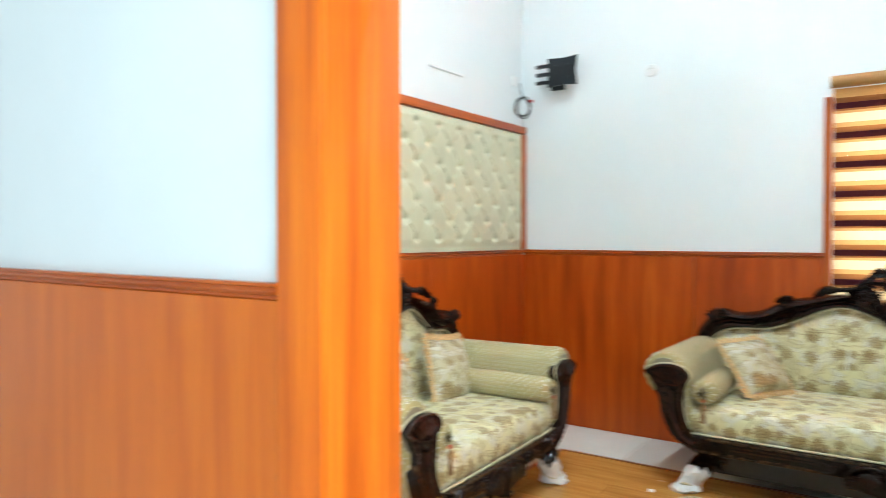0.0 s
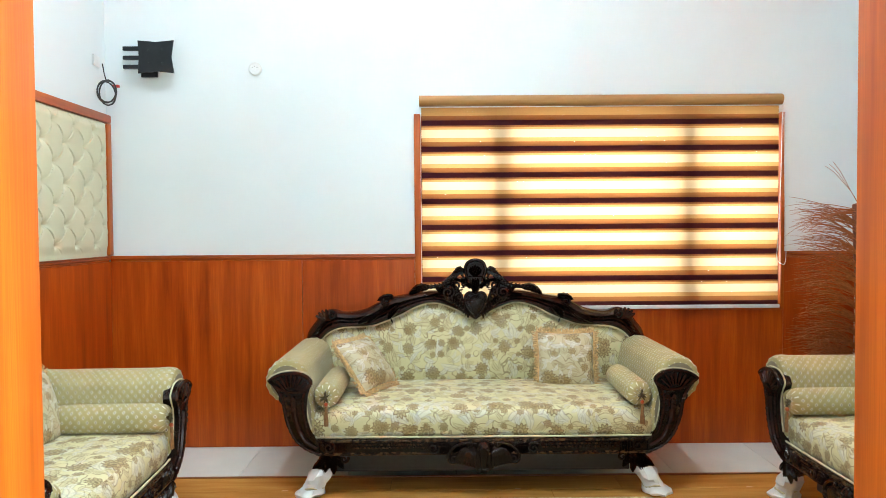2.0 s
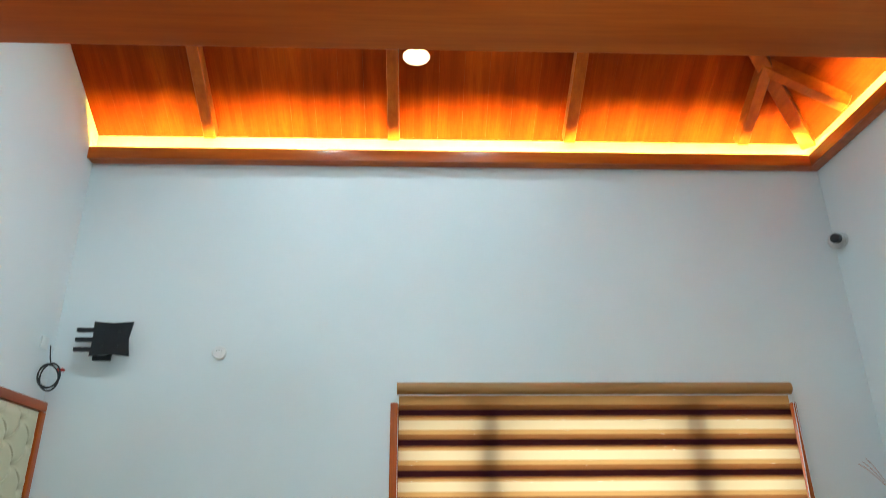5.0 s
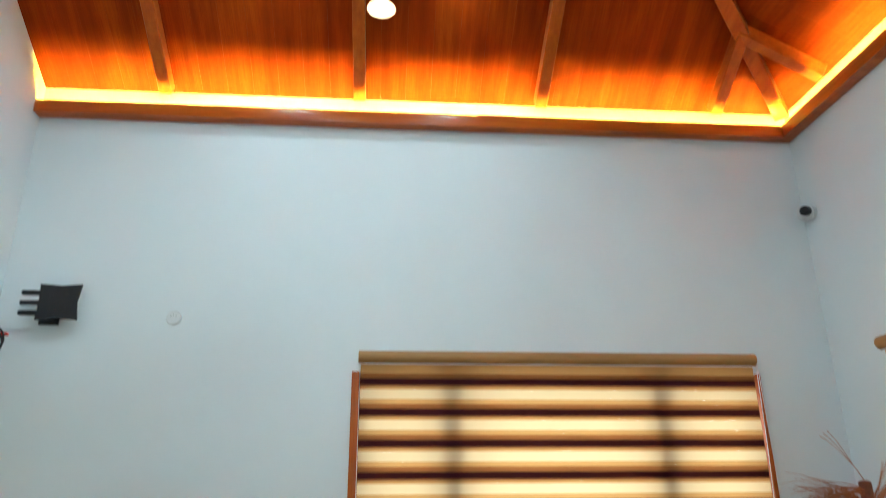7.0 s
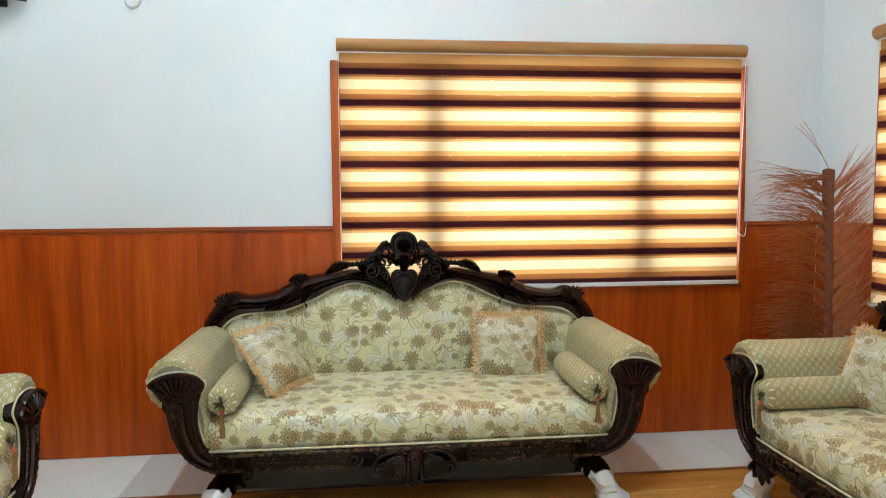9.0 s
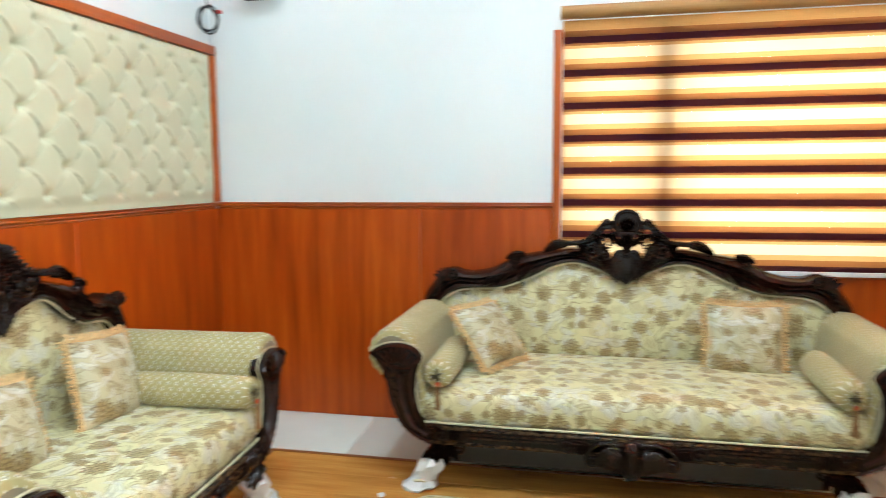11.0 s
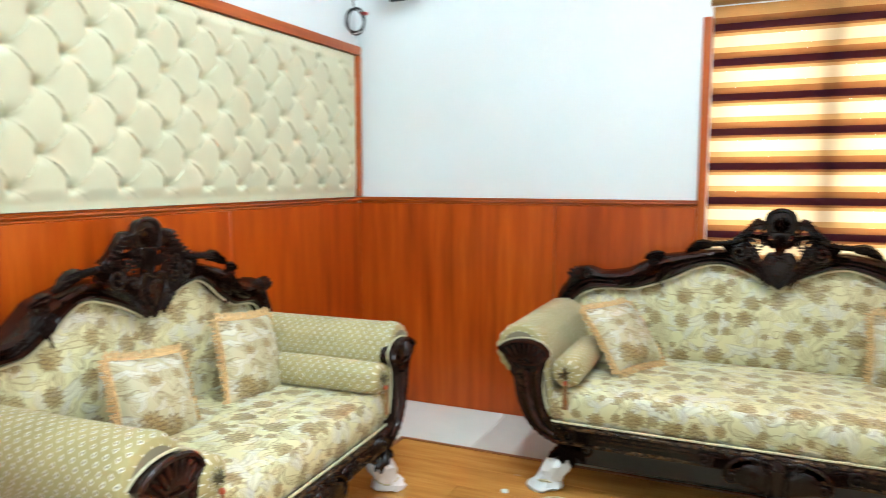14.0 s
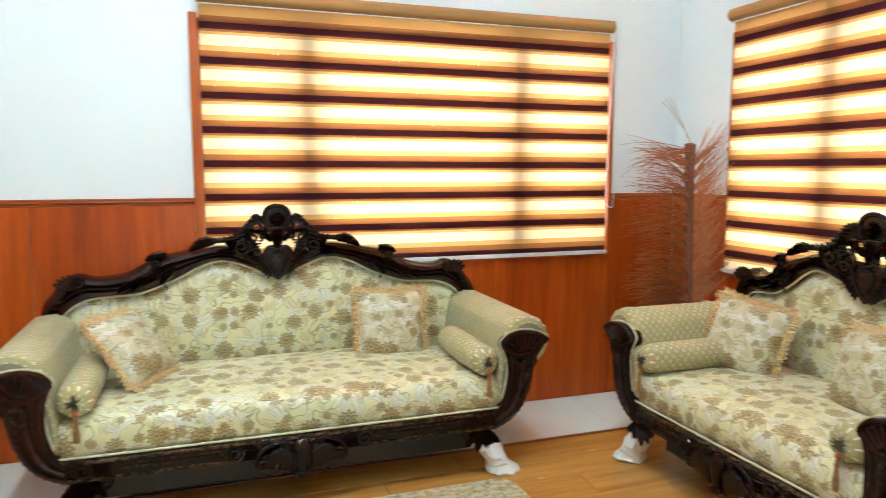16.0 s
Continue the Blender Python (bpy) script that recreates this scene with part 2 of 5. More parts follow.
        return inside, k.math("MAXIMUM", rim, lines), k.math("GREATER_THAN", col[1], 0.5)

    tone = k.noise(uv, 5, 3)
    brown, gold, pale = (0.15, 0.088, 0.028), (0.40, 0.275, 0.095), (0.76, 0.77, 0.72)
    c = k.ramp(tone, (0.3, tuple(g * 0.93 for g in ground)), (0.7, ground))
    stems = near(k.noise(bent, 12, 1), 0.5, 0.013)
    c = k.mix(k.math("MULTIPLY", stems, 0.6), c, brown)
    for scale, offset, length, width, curl in ((9.0, (0.13, 0.61, 0), 0.062, 0.024, 0.020), (12.5, (0.71, 0.33, 0), 0.042, 0.015, -0.014), (15.0, (0.27, 0.83, 0), 0.030, 0.011, 0.012)):
        inside, lines, kind = leaves(scale, offset, length, width, curl)
        c = k.mix(k.math("MULTIPLY", inside, 0.45), c, k.mix(kind, pale, tuple(0.25 * g + 0.75 * h for g, h in zip(gold, ground))))
        c = k.mix(k.math("MULTIPLY", lines, 0.46), c, k.mix(kind, (0.28, 0.23, 0.13), (0.17, 0.105, 0.035)))
    for scale, offset, petals, size, gate_at in ((13.0, (0.37, 0.21, 0), 7, 0.021, 0.55), (6.9, (0.0, 0.0, 0), 11, 0.041, 0.12)):
        inside, marks = flowers(scale, offset, petals, size, gate_at)
        c = k.mix(k.math("MULTIPLY", inside, 0.6), c, gold)
        c = k.mix(k.math("MULTIPLY", marks, 0.75), c, brown)
    k.colour(c)
    weave = k.math("MULTIPLY", k.math("SINE", k.math("MULTIPLY", k.math("ADD", tone, k.vec("DOT_PRODUCT", uv, (1, 0.2, 0))), 2600.0)), 0.3)
    k.bump(k.math("ADD", weave, stems), 0.16, 0.001)
    return k.m


def diamonds():
    """Olive-cream cloth with rows of small pale diamonds with dark centres; uv in metres."""
    k = Nodes("diamond_jacquard", 0.55)
    k.b.inputs["Sheen Weight"].default_value = 0.1
    uv = k.coords("UV")
    sep = k.n("ShaderNodeSeparateXYZ")
    k.set(sep.inputs[0], uv)
    px, py = 0.036, 0.040

    def lattice(ox, oy):
        u = k.math("SUBTRACT", k.math("FRACT", k.math("ADD", k.math("DIVIDE", sep.outputs[0], px), ox)), 0.5)
        v = k.math("SUBTRACT", k.math("FRACT", k.math("ADD", k.math("DIVIDE", sep.outputs[1], py), oy)), 0.5)
        return k.math("ADD", k.math("MULTIPLY", k.math("ABSOLUTE", u), 1.15), k.math("ABSOLUTE", v))

    d = k.math("MINIMUM", lattice(0.0, 0.0), lattice(0.5, 0.5))
    pale = k.math("SUBTRACT", 1.0, k.soft(d, 0.20, 0.25))
    dark = k.math("SUBTRACT", 1.0, k.soft(d, 0.11, 0.16))
    tone = k.noise(uv, 7, 3)
    c = k.ramp(tone, (0.3, (0.335, 0.285, 0.120)), (0.7, (0.43, 0.37, 0.165)))
    c = k.mix(k.math("MULTIPLY", pale, 0.95), c, (0.82, 0.80, 0.68))
    c = k.mix(k.math("MULTIPLY", dark, 0.9), c, (0.12, 0.09, 0.035))
    k.colour(c)
    k.bump(k.math("ADD", pale, k.noise(uv, 900, 2)), 0.15, 0.001)
    return k.m


def leather():
    k = Nodes("cream_leatherette", 0.55, spec=0.3)
    c = k.coords()
    k.colour(k.ramp(k.noise(c, 3, 4), (0.3, (0.55, 0.53, 0.37)), (0.7, (0.61, 0.59, 0.42))))
    k.bump(k.noise(c, 420, 3), 0.12, 0.0006)
    return k.m


def cloth_light(name, through_colour, face_colour, through=0.8, clear=0.0, streak=0.25):
    """Thin woven blind cloth that lets light through."""
    k = Nodes(name, 0.8)
    c = k.coords()
    s = k.noise(k.scaled(c, (1.2, 1.2, 160)), 6, 4)
    fine = k.noise(k.scaled(c, (25, 25, 400)), 3, 2)
    f = k.math("ADD", k.math("MULTIPLY", k.math("ADD", k.math("MULTIPLY", s, 0.7), k.math("MULTIPLY", fine, 0.3)), 2 * streak), 1.0 - streak)
    tr = k.n("ShaderNodeBsdfTranslucent")
    k.set(tr.inputs[0], k.mix(1.0, through_colour, k.mix(f, (0, 0, 0), (1, 1, 1)), "MULTIPLY"))
    di = k.n("ShaderNodeBsdfDiffuse")
    k.set(di.inputs[0], k.mix(1.0, face_colour, k.mix(f, (0, 0, 0), (1, 1, 1)), "MULTIPLY"))
    mx = k.n("ShaderNodeMixShader")
    mx.inputs[0].default_value = through
    k.t.links.new(di.outputs[0], mx.inputs[1])
    k.t.links.new(tr.outputs[0], mx.inputs[2])
    last = mx.outputs[0]
    if clear:
        tp = k.n("ShaderNodeBsdfTransparent")
        k.set(tp.inputs[0], (1.0, 0.95, 0.85))
        m2 = k.n("ShaderNodeMixShader")
        m2.inputs[0].default_value = clear
        k.t.links.new(last, m2.inputs[1])
        k.t.links.new(tp.outputs[0], m2.inputs[2])
        last = m2.outputs[0]
    k.t.links.new(last, k.t.nodes["Material Output"].inputs[0])
    return k.m


def glow(name, colour, strength):
    k = Nodes(name, 0.5)
    k.colour(colour)
    k.set(k.b.inputs["Emission Color"], colour)
    k.b.inputs["Emission Strength"].default_value = strength
    return k.m


def glass():
    k = Nodes("window_glass", 0.02)
    k.colour((1, 1, 1))
    k.b.inputs["Transmission Weight"].default_value = 1.0
    return k.m


def rug_pile():
    k = Nodes("mottled_rug_pile", 0.95)
    c = k.coords()
    v = k.noise(c, 38, 5, 0.7)
    k.colour(k.ramp(v, (0.3, (0.18, 0.115, 0.05)), (0.45, (0.42, 0.33, 0.18)), (0.6, (0.60, 0.52, 0.33)), (0.75, (0.36, 0.30, 0.16))))
    k.bump(k.noise(c, 220, 3), 0.8, 0.006)
    return k.m


RELIEF = carved_fine()
PAINT, TILE, CARVED, FLORAL, DIAMOND, LEATHER, GLASS, RUG = paint(), tile(), carved(), floral(), diamonds(), leather(), glass(), rug_pile()
FLORAL_CUSHION = floral("cushion_jacquard", (0.54, 0.49, 0.31))
PIPING = plain("cream_piping", (0.55, 0.50, 0.32), 0.7)
FRINGE = plain("peach_fringe", (0.62, 0.42, 0.20), 0.8, grain=90, vary=0.3)
BLACK = plain("black_steel", (0.012, 0.013, 0.016), 0.4, 0.3)
CABLE_SHADE_BLACK = plain("black_cable_and_shade", (0.02, 0.02, 0.022), 0.5)
RED = plain("red_tie", (0.45, 0.03, 0.02), 0.6)
WHITEPLASTIC = plain("white_plastic", (0.75, 0.76, 0.76), 0.35, vary=0.05)
WRAP = plain("white_foam_wrap", (0.74, 0.75, 0.74), 0.45, grain=25, vary=0.08, bump=0.5)
ALU = plain("white_aluminium", (0.72, 0.73, 0.74), 0.3, vary=0.05)
GREYPLASTIC = plain("grey_white_plastic", (0.60, 0.62, 0.63), 0.35, vary=0.08)
CHROME = plain("chrome", (0.8, 0.8, 0.8), 0.12, 1.0, vary=0.03)
FROND = plain("dried_frond", (0.42, 0.15, 0.055), 0.7, grain=60, vary=0.35)
STEM = plain("frond_stem", (0.17, 0.055, 0.030), 0.75, grain=50, vary=0.3)
BEAD = plain("red_bead", (0.45, 0.09, 0.03), 0.3)
GOLD = plain("gold_tassel", (0.26, 0.13, 0.045), 0.6, grain=120, vary=0.35)
SPIKY = plain("dark_gold_rosette", (0.07, 0.055, 0.02), 0.6, grain=120, vary=0.4)
GROUT = plain("grey_grout", (0.35, 0.35, 0.34), 0.9)
EDGING = veneer("floor_beading", (0.20, 0.07, 0.018), (0.28, 0.10, 0.026), (0.34, 0.13, 0.035), (0.5, 0.5, 5), 0.35)
PELMET = veneer("blind_cassette", (0.34, 0.17, 0.055), (0.44, 0.235, 0.085), (0.5, 0.29, 0.12), (0.4, 0.4, 6), 0.5, 0.0)
# these cloth colours carry the backlight's fade from overlapped band to sheer
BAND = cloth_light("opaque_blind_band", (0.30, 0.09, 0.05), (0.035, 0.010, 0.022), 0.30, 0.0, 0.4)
BAND_HALF_LIT = cloth_light("streaked_half_lit_band", (0.56, 0.22, 0.06), (0.20, 0.09, 0.04), 0.45, 0.0, 0.45)
BAND_GLOW_EDGE = cloth_light("blind_glow_edge", (0.86, 0.49, 0.17), (0.36, 0.21, 0.09), 0.55, 0.0, 0.35)
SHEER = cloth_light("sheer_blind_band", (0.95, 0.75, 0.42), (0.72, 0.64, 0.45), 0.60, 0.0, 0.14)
LED = glow("cove_led_strip", (1.0, 0.74, 0.06), 780)
SHADE = glow("lit_glass_shade", (1.0, 0.72, 0.42), 4)
PANEL_LED = glow("led_panel", (0.95, 0.98, 1.0), 14)


# mesh tools
def thing(name, label, category, m=None, group="", kind=""):
    ob = new(name)
    if m is not None:
        ob.matrix_basis = m
    return tagged(ob, label, category, group, kind)


def mesh_of(bm, name, material, smooth=0.7, uv=True):
    bmesh.ops.recalc_face_normals(bm, faces=bm.faces)
    if uv and not bm.loops.layers.uv:
        lay = bm.loops.layers.uv.new("uv")
        for f in bm.faces:
            n = f.normal
            a = max(range(3), key=lambda i: abs(n[i]))
            i, j = ((1, 2), (0, 2), (0, 1))[a]
            for lp in f.loops:
                co = lp.vert.co
                lp[lay].uv = (co[i], co[j])
    me = bpy.data.meshes.new(name)
    bm.to_mesh(me)
    bm.free()
    me.materials.append(material)
    if smooth:
        me.polygons.foreach_set("use_smooth", [True] * len(me.polygons))
        me.set_sharp_from_angle(angle=smooth)
    return me


def part(name, bm, material, parent=None, label="", smooth=0.7):
    ob = new(name, mesh_of(bm, name, material, smooth))
    if parent is not None:
        ob.parent = parent
    return tagged(ob, label)


def structure(name, bm, material, label="", smooth=0.6, category=""):
    return tagged(new(name, mesh_of(bm, name, material, smooth)), label, category, kind="structure")


def box(bm, x0, x1, y0, y1, z0, z1, bevel=0.0, seg=2):
    vs = bmesh.ops.create_cube(bm, size=1)["verts"]
    for v in vs:
        v.co = Vector(((x0 + x1) / 2 + v.co.x * (x1 - x0), (y0 + y1) / 2 + v.co.y * (y1 - y0), (z0 + z1) / 2 + v.co.z * (z1 - z0)))
    if bevel:
        es = list({e for v in vs for e in v.link_edges})
        bmesh.ops.bevel(bm, geom=es, offset=bevel, segments=seg, affect="EDGES", profile=0.6)
    return bm


def boxed(*a, **k):
    return box(bmesh.new(), *a, **k)


def grid_into(bm, rows, close_u=False, close_v=False, caps=False, uvs=None):
    """Skin a grid of points: rows of equal length."""
    vs = [[bm.verts.new(p) for p in r] for r in rows]
    nu, nv = len(vs), len(vs[0])
    lay = bm.loops.layers.uv.verify() if uvs else None
    for i in range(nu if close_u else nu - 1):
        for j in range(nv if close_v else nv - 1):
            q = ((i, j), (i + 1, j), (i + 1, j + 1), (i, j + 1))
            try:
                f = bm.faces.new([vs[a % nu][b % nv] for a, b in q])
            except ValueError:
                continue
            if uvs:
                for lp, (a, b) in zip(f.loops, q):
                    lp[lay].uv = uvs(a, b)
    if caps:
        for r in (vs[0], vs[-1]):
            bm.faces.new(r)
    return vs


def smooth_line(pts, n):
    """n points along a Catmull-Rom line through pts (tuples of any length)."""
    p = [Vector(q) for q in pts]
    p = [2 * p[0] - p[1]] + p + [2 * p[-1] - p[-2]]
    out = []
    m = len(pts) - 1
    for k in range(n):
        s = k / (n - 1) * m
        i = min(int(s), m - 1)
        t = s - i
        a, b, c, d = p[i:i + 4]
        out.append(0.5 * ((2 * b) + (c - a) * t + (2 * a - 5 * b + 4 * c - d) * t * t + (3 * b - a - 3 * c + d) * t ** 3))
    return out


def tube(bm, pts, radius, sides=6, caps=True):
    """A tube through 3D points; radius a number or a list."""
    pts = [Vector(p) for p in pts]
    rows = []
    for i, p in enumerate(pts):
        d = (pts[min(i + 1, len(pts) - 1)] - pts[max(i - 1, 0)])
        d = d.normalized() if d.length > 1e-9 else Vector((0, 0, 1))
        up = Vector((0, 1, 0)) if abs(d.y) < 0.9 else Vector((1, 0, 0))
        a = d.cross(up).normalized()
        b = d.cross(a)
        r = radius[i] if isinstance(radius, (list, tuple)) else radius
        rows.append([p + (a * math.cos(t) + b * math.sin(t)) * r for t in (2 * math.pi * k / sides for k in range(sides))])
    grid_into(bm, rows, close_v=True, caps=caps)
    return bm


def prism(bm, outline, y0, y1, bevel=0.0, seg=2):
    """An outline of (x, z) points made into a plate from y0 to y1."""
    n = len(outline)
    a = [bm.verts.new((x, y0, z)) for x, z in outline]
    b = [bm.verts.new((x, y1, z)) for x, z in outline]
    f0 = bm.faces.new(a)
    bm.faces.new(b[::-1])
    for i in range(n):
        bm.faces.new((a[i], b[i], b[(i + 1) % n], a[(i + 1) % n]))
    if bevel:
        bmesh.ops.bevel(bm, geom=list(f0.edges), offset=bevel, segments=seg, affect="EDGES", profile=0.6)
    return bm


def blob(bm, c, r, seg=8, rings=6):
    vs = bmesh.ops.create_uvsphere(bm, u_segments=seg, v_segments=rings, radius=1)["verts"]
    for v in vs:
        v.co = Vector((c[0] + v.co.x * r[0], c[1] + v.co.y * r[1], c[2] + v.co.z * r[2]))
    return bm


def lathe(bm, profile, seg=20, centre=(0, 0, 0)):
    rows = [[(centre[0] + r * math.cos(2 * math.pi * k / seg), centre[1] + r * math.sin(2 * math.pi * k / seg), centre[2] + z) for k in range(seg)] for r, z in profile]
    grid_into(bm, rows, close_v=True, caps=True)
    return bm


def soft_box(bm, x0, x1, y0, y1, z0, z1, r, nx=12, ny=8, nz=5, crown=0.0):
    """An upholstered block: rounded edges and a crowned top."""
    c = ((x0 + x1) / 2, (y0 + y1) / 2, (z0 + z1) / 2)
    h = ((x1 - x0) / 2, (y1 - y0) / 2, (z1 - z0) / 2)
    n = (nx, ny, nz)
    seen = {}

    def vert(q):
        p = [q[i] * h[i] for i in range(3)]
        s = [max(-(h[i] - r), min(h[i] - r, p[i])) for i in range(3)]
        d = Vector([p[i] - s[i] for i in range(3)])
        if d.length > 1e-9:
            d = d.normalized() * r
        z = s[2] + d.z
        if z > 0:
            z += crown * (1 - q[0] ** 2) * (1 - q[1] ** 2) * z / h[2]
        key = tuple(round(v, 6) for v in q)
        if key not in seen:
            seen[key] = bm.verts.new((c[0] + s[0] + d.x, c[1] + s[1] + d.y, c[2] + z))
        return seen[key]

    for ax in range(3):
        i, j = [k for k in range(3) if k != ax]
        us = [math.sin((2 * k / n[i] - 1) * math.pi / 2) if n[i] > 3 else 2 * k / n[i] - 1 for k in range(n[i] + 1)]
        vs = [math.sin((2 * k / n[j] - 1) * math.pi / 2) if n[j] > 3 else 2 * k / n[j] - 1 for k in range(n[j] + 1)]
        for side in (-1, 1):
            for a in range(n[i]):
                for b in range(n[j]):
                    q = []
                    for da, db in ((0, 0), (1, 0), (1, 1), (0, 1)):
                        p = [0, 0, 0]
                        p[ax], p[i], p[j] = side, us[a + da], vs[b + db]
                        q.append(vert(p))
                    bm.faces.new(q)
    return bm


def leaf(bm, base, angle, length, width, y=0.0, bend=0.6, lift=0.02, n=9):
    """A carved acanthus leaf in the x-z plane: rounded, grooved beside its middle, lobed along its edges and curling sideways."""
    x, z = base
    a = angle
    mid, rows = [], []
    for i in range(n + 1):
        mid.append((x, z, a))
        x += math.cos(a) * length / n
        z += math.sin(a) * length / n
        a += bend / n
    section = [(t, math.sqrt(max(0.0, 1 - t * t)) * (0.72 + 0.28 * math.cos(t * 3 * math.pi))) for t in (-1, -0.82, -0.6, -0.33, 0, 0.33, 0.6, 0.82, 1)]
    for i, (px, pz, pa) in enumerate(mid):
        s = i / n
        w = width * (math.sin(math.pi * min(1, 0.14 + 0.86 * s)) ** 0.7) * (1 + 0.09 * (1 if i % 2 else -1)) * 0.5 + 0.0015
        nx, nz = -math.sin(pa), math.cos(pa)
        up = lift * (0.3 + math.sin(math.pi * s) * 0.7)
        rows.append([(px + nx * w * t, y + 0.006 - up * h, pz + nz * w * t) for t, h in section])
    grid_into(bm, rows)


def lobes(bm, stations, y, size, lean=0.8):
    """A row of rounded chisel cuts along stations (x, z), each an oval turned by lean from the row's run."""
    for i, (x, z) in enumerate(stations):
        a, b = stations[max(0, i - 1)], stations[min(len(stations) - 1, i + 1)]
        run = math.atan2(b[1] - a[1], b[0] - a[0]) + lean
        vs = bmesh.ops.create_uvsphere(bm, u_segments=8, v_segments=6, radius=1)["verts"]
        c, s = math.cos(run), math.sin(run)
        for v in vs:
            u, w = v.co.x * size, v.co.z * size * 0.36
            v.co = Vector((x + u * c - w * s, y + v.co.y * size * 0.5, z + u * s + w * c))
    return bm


def volute(bm, centre, r0, turns, radius, y=0.0, start=0.0, flip=1, n=22):
    """A carved spiral scroll in the x-z plane."""
    pts, rad = [], []
    for i in range(n):
        s = i / (n - 1)
        a = start + flip * s * turns * 2 * math.pi
        r = r0 * (1 - 0.85 * s)
        pts.append((centre[0] + r * math.cos(a), y - 0.012 * s, centre[1] + r * math.sin(a)))
        rad.append(radius * (1 - 0.35 * s))
    tube(bm, pts, rad, 6)


def both(fn):
    """Call fn for the right and then for the left side."""
    fn(1)
    fn(-1)


# large structure
def wall_with_hole(name, axis, face, back, a0, a1, z1, hole, label):
    """A wall from face to back along x (axis 0) or y (axis 1), with one opening a0, a1, z0, z1."""
    bm = bmesh.new()
    h0, h1, hz0, hz1 = hole
    lo, hi = min(face, back), max(face, back)
    for p0, p1, q0, q1 in ((a0, h0, 0, z1), (h1, a1, 0, z1), (h0, h1, 0, hz0), (h0, h1, hz1, z1)):
        if p1 - p0 < 1e-4 or q1 - q0 < 1e-4:
            continue
        if axis == 0:
            box(bm, p0, p1, lo, hi, q0, q1)
        else:
            box(bm, lo, hi, p0, p1, q0, q1)
    return structure(name, bm, PAINT, label, smooth=0)


TOP = 3.9
wall_back = wall_with_hole("wall_back", 0, YB, YB + 0.23, XL - 0.2, XR + 0.23, TOP, WIN_B, "white painted back wall with a wide window")
wall_right = wall_with_hole("wall_right", 1, XR, XR + 0.23, YF, YB, TOP, WIN_R, "white painted side wall with a wide window")
wall_hall = wall_with_hole("wall_partition", 0, YH, YF - 0.005, -5.2, 3.6, TOP, (DX0 - 0.02, DX1 + 0.02, 0, DZ + 0.02), "white painted partition wall with a doorway")

bm = bmesh.new()
g = [(YF - 0.1, 0), (YB, 0), (YB, EZ + 0.02), (RIDGE, EZ + SLOPE * (YB - RIDGE) + 0.05), (YF - 0.1, EZ - 0.1)]
a = [bm.verts.new((XL - 0.2, y, z)) for y, z in g]
b = [bm.verts.new((XL, y, z)) for y, z in g]
bm.faces.new(a), bm.faces.new(b[::-1])
for i in range(5):
    bm.faces.new((a[i], b[i], b[(i + 1) % 5], a[(i + 1) % 5]))
wall_left = structure("wall_left", bm, PAINT, "white painted gable wall with teak panelling below", smooth=0)

# timber ceiling: a slope at the back, one at the front and a hip on the side
ZR = EZ + SLOPE * (YB - RIDGE)
XH = XR - (YB - RIDGE)


def ceiling_slopes():
    bm = bmesh.new()

    def slab(pts):
        a = [bm.verts.new(p) for p in pts]
        b = [bm.verts.new(Vector(p) + Vector((0, 0, 0.06))) for p in pts]
        bm.faces.new(a), bm.faces.new(b[::-1])
        for i in range(len(a)):
            bm.faces.new((a[i], b[i], b[(i + 1) % len(a)], a[(i + 1) % len(a)]))

    slab([(XL, YB, EZ + 0.03), (XR, YB, EZ + 0.03), (XH, RIDGE, ZR + 0.03), (XL, RIDGE, ZR + 0.03)])
    slab([(XL, YF - 0.1, EZ), (XR, YF - 0.1, EZ), (XH, RIDGE, ZR + 0.03), (XL, RIDGE, ZR + 0.03)])
    slab([(XR, YF, EZ + 0.03), (XR, YB, EZ + 0.03), (XH, RIDGE, ZR + 0.03)])
    n = 30
    for i in range(n):                       # boards of the back slope run up to the ridge or the hip
        x0, x1 = XL + (XR - XL) * i / n + 0.0004, XL + (XR - XL) * (i + 1) / n - 0.0004

        def top(x):
            s = min(YB - RIDGE, XR - x)
            return (x, YB - s, EZ + SLOPE * s)

        def foot(x):
            return (x, YB, EZ)
        slab([foot(x0), foot(x1), top(x1), top(x0)])
        slab([(x0, YF - 0.1, EZ - 0.06), (x1, YF - 0.1, EZ - 0.06), (x1, 2 * RIDGE - top(x1)[1], top(x1)[2]), (x0, 2 * RIDGE - top(x0)[1], top(x0)[2])])
    m = 20
    for i in range(m):                       # boards of the hip
        y0, y1 = YF + (YB - YF) * i / m + 0.0004, YF + (YB - YF) * (i + 1) / m - 0.0004

        def top(y):
            s = min(YB - y, y - YF)
            return (XR - s, y, EZ + SLOPE * s)
        slab([(XR, y0, EZ), (XR, y1, EZ), top(y1), top(y0)])
    return structure("ceiling", bm, ROOFWOOD, "sloping orange-brown timber board ceiling over the sitting room", smooth=0)


ceiling_slopes()


def rafter(p0, p1, w=0.072, d=0.085):
    """A timber rafter under the slope from eaves to ridge."""
    p0, p1 = Vector(p0), Vector(p1)
    run = (p1 - p0).normalized()
    side = run.cross(Vector((0, 0, 1))).normalized() * w / 2
    up = side.cross(run).normalized()
    up = up if up.z > 0 else -up
    bm = bmesh.new()
    rows = [[p - side - up * d, p + side - up * d, p + side + up * 0.01, p - side + up * 0.01] for p in (p0, p1)]
    grid_into(bm, rows, close_v=True, caps=True)
    bmesh.ops.bevel(bm, geom=list(bm.edges), offset=0.004, segments=1, affect="EDGES")
    return structure("rafter", bm, TRIM_Y, "orange-brown timber rafter under the boards", category="rafter")


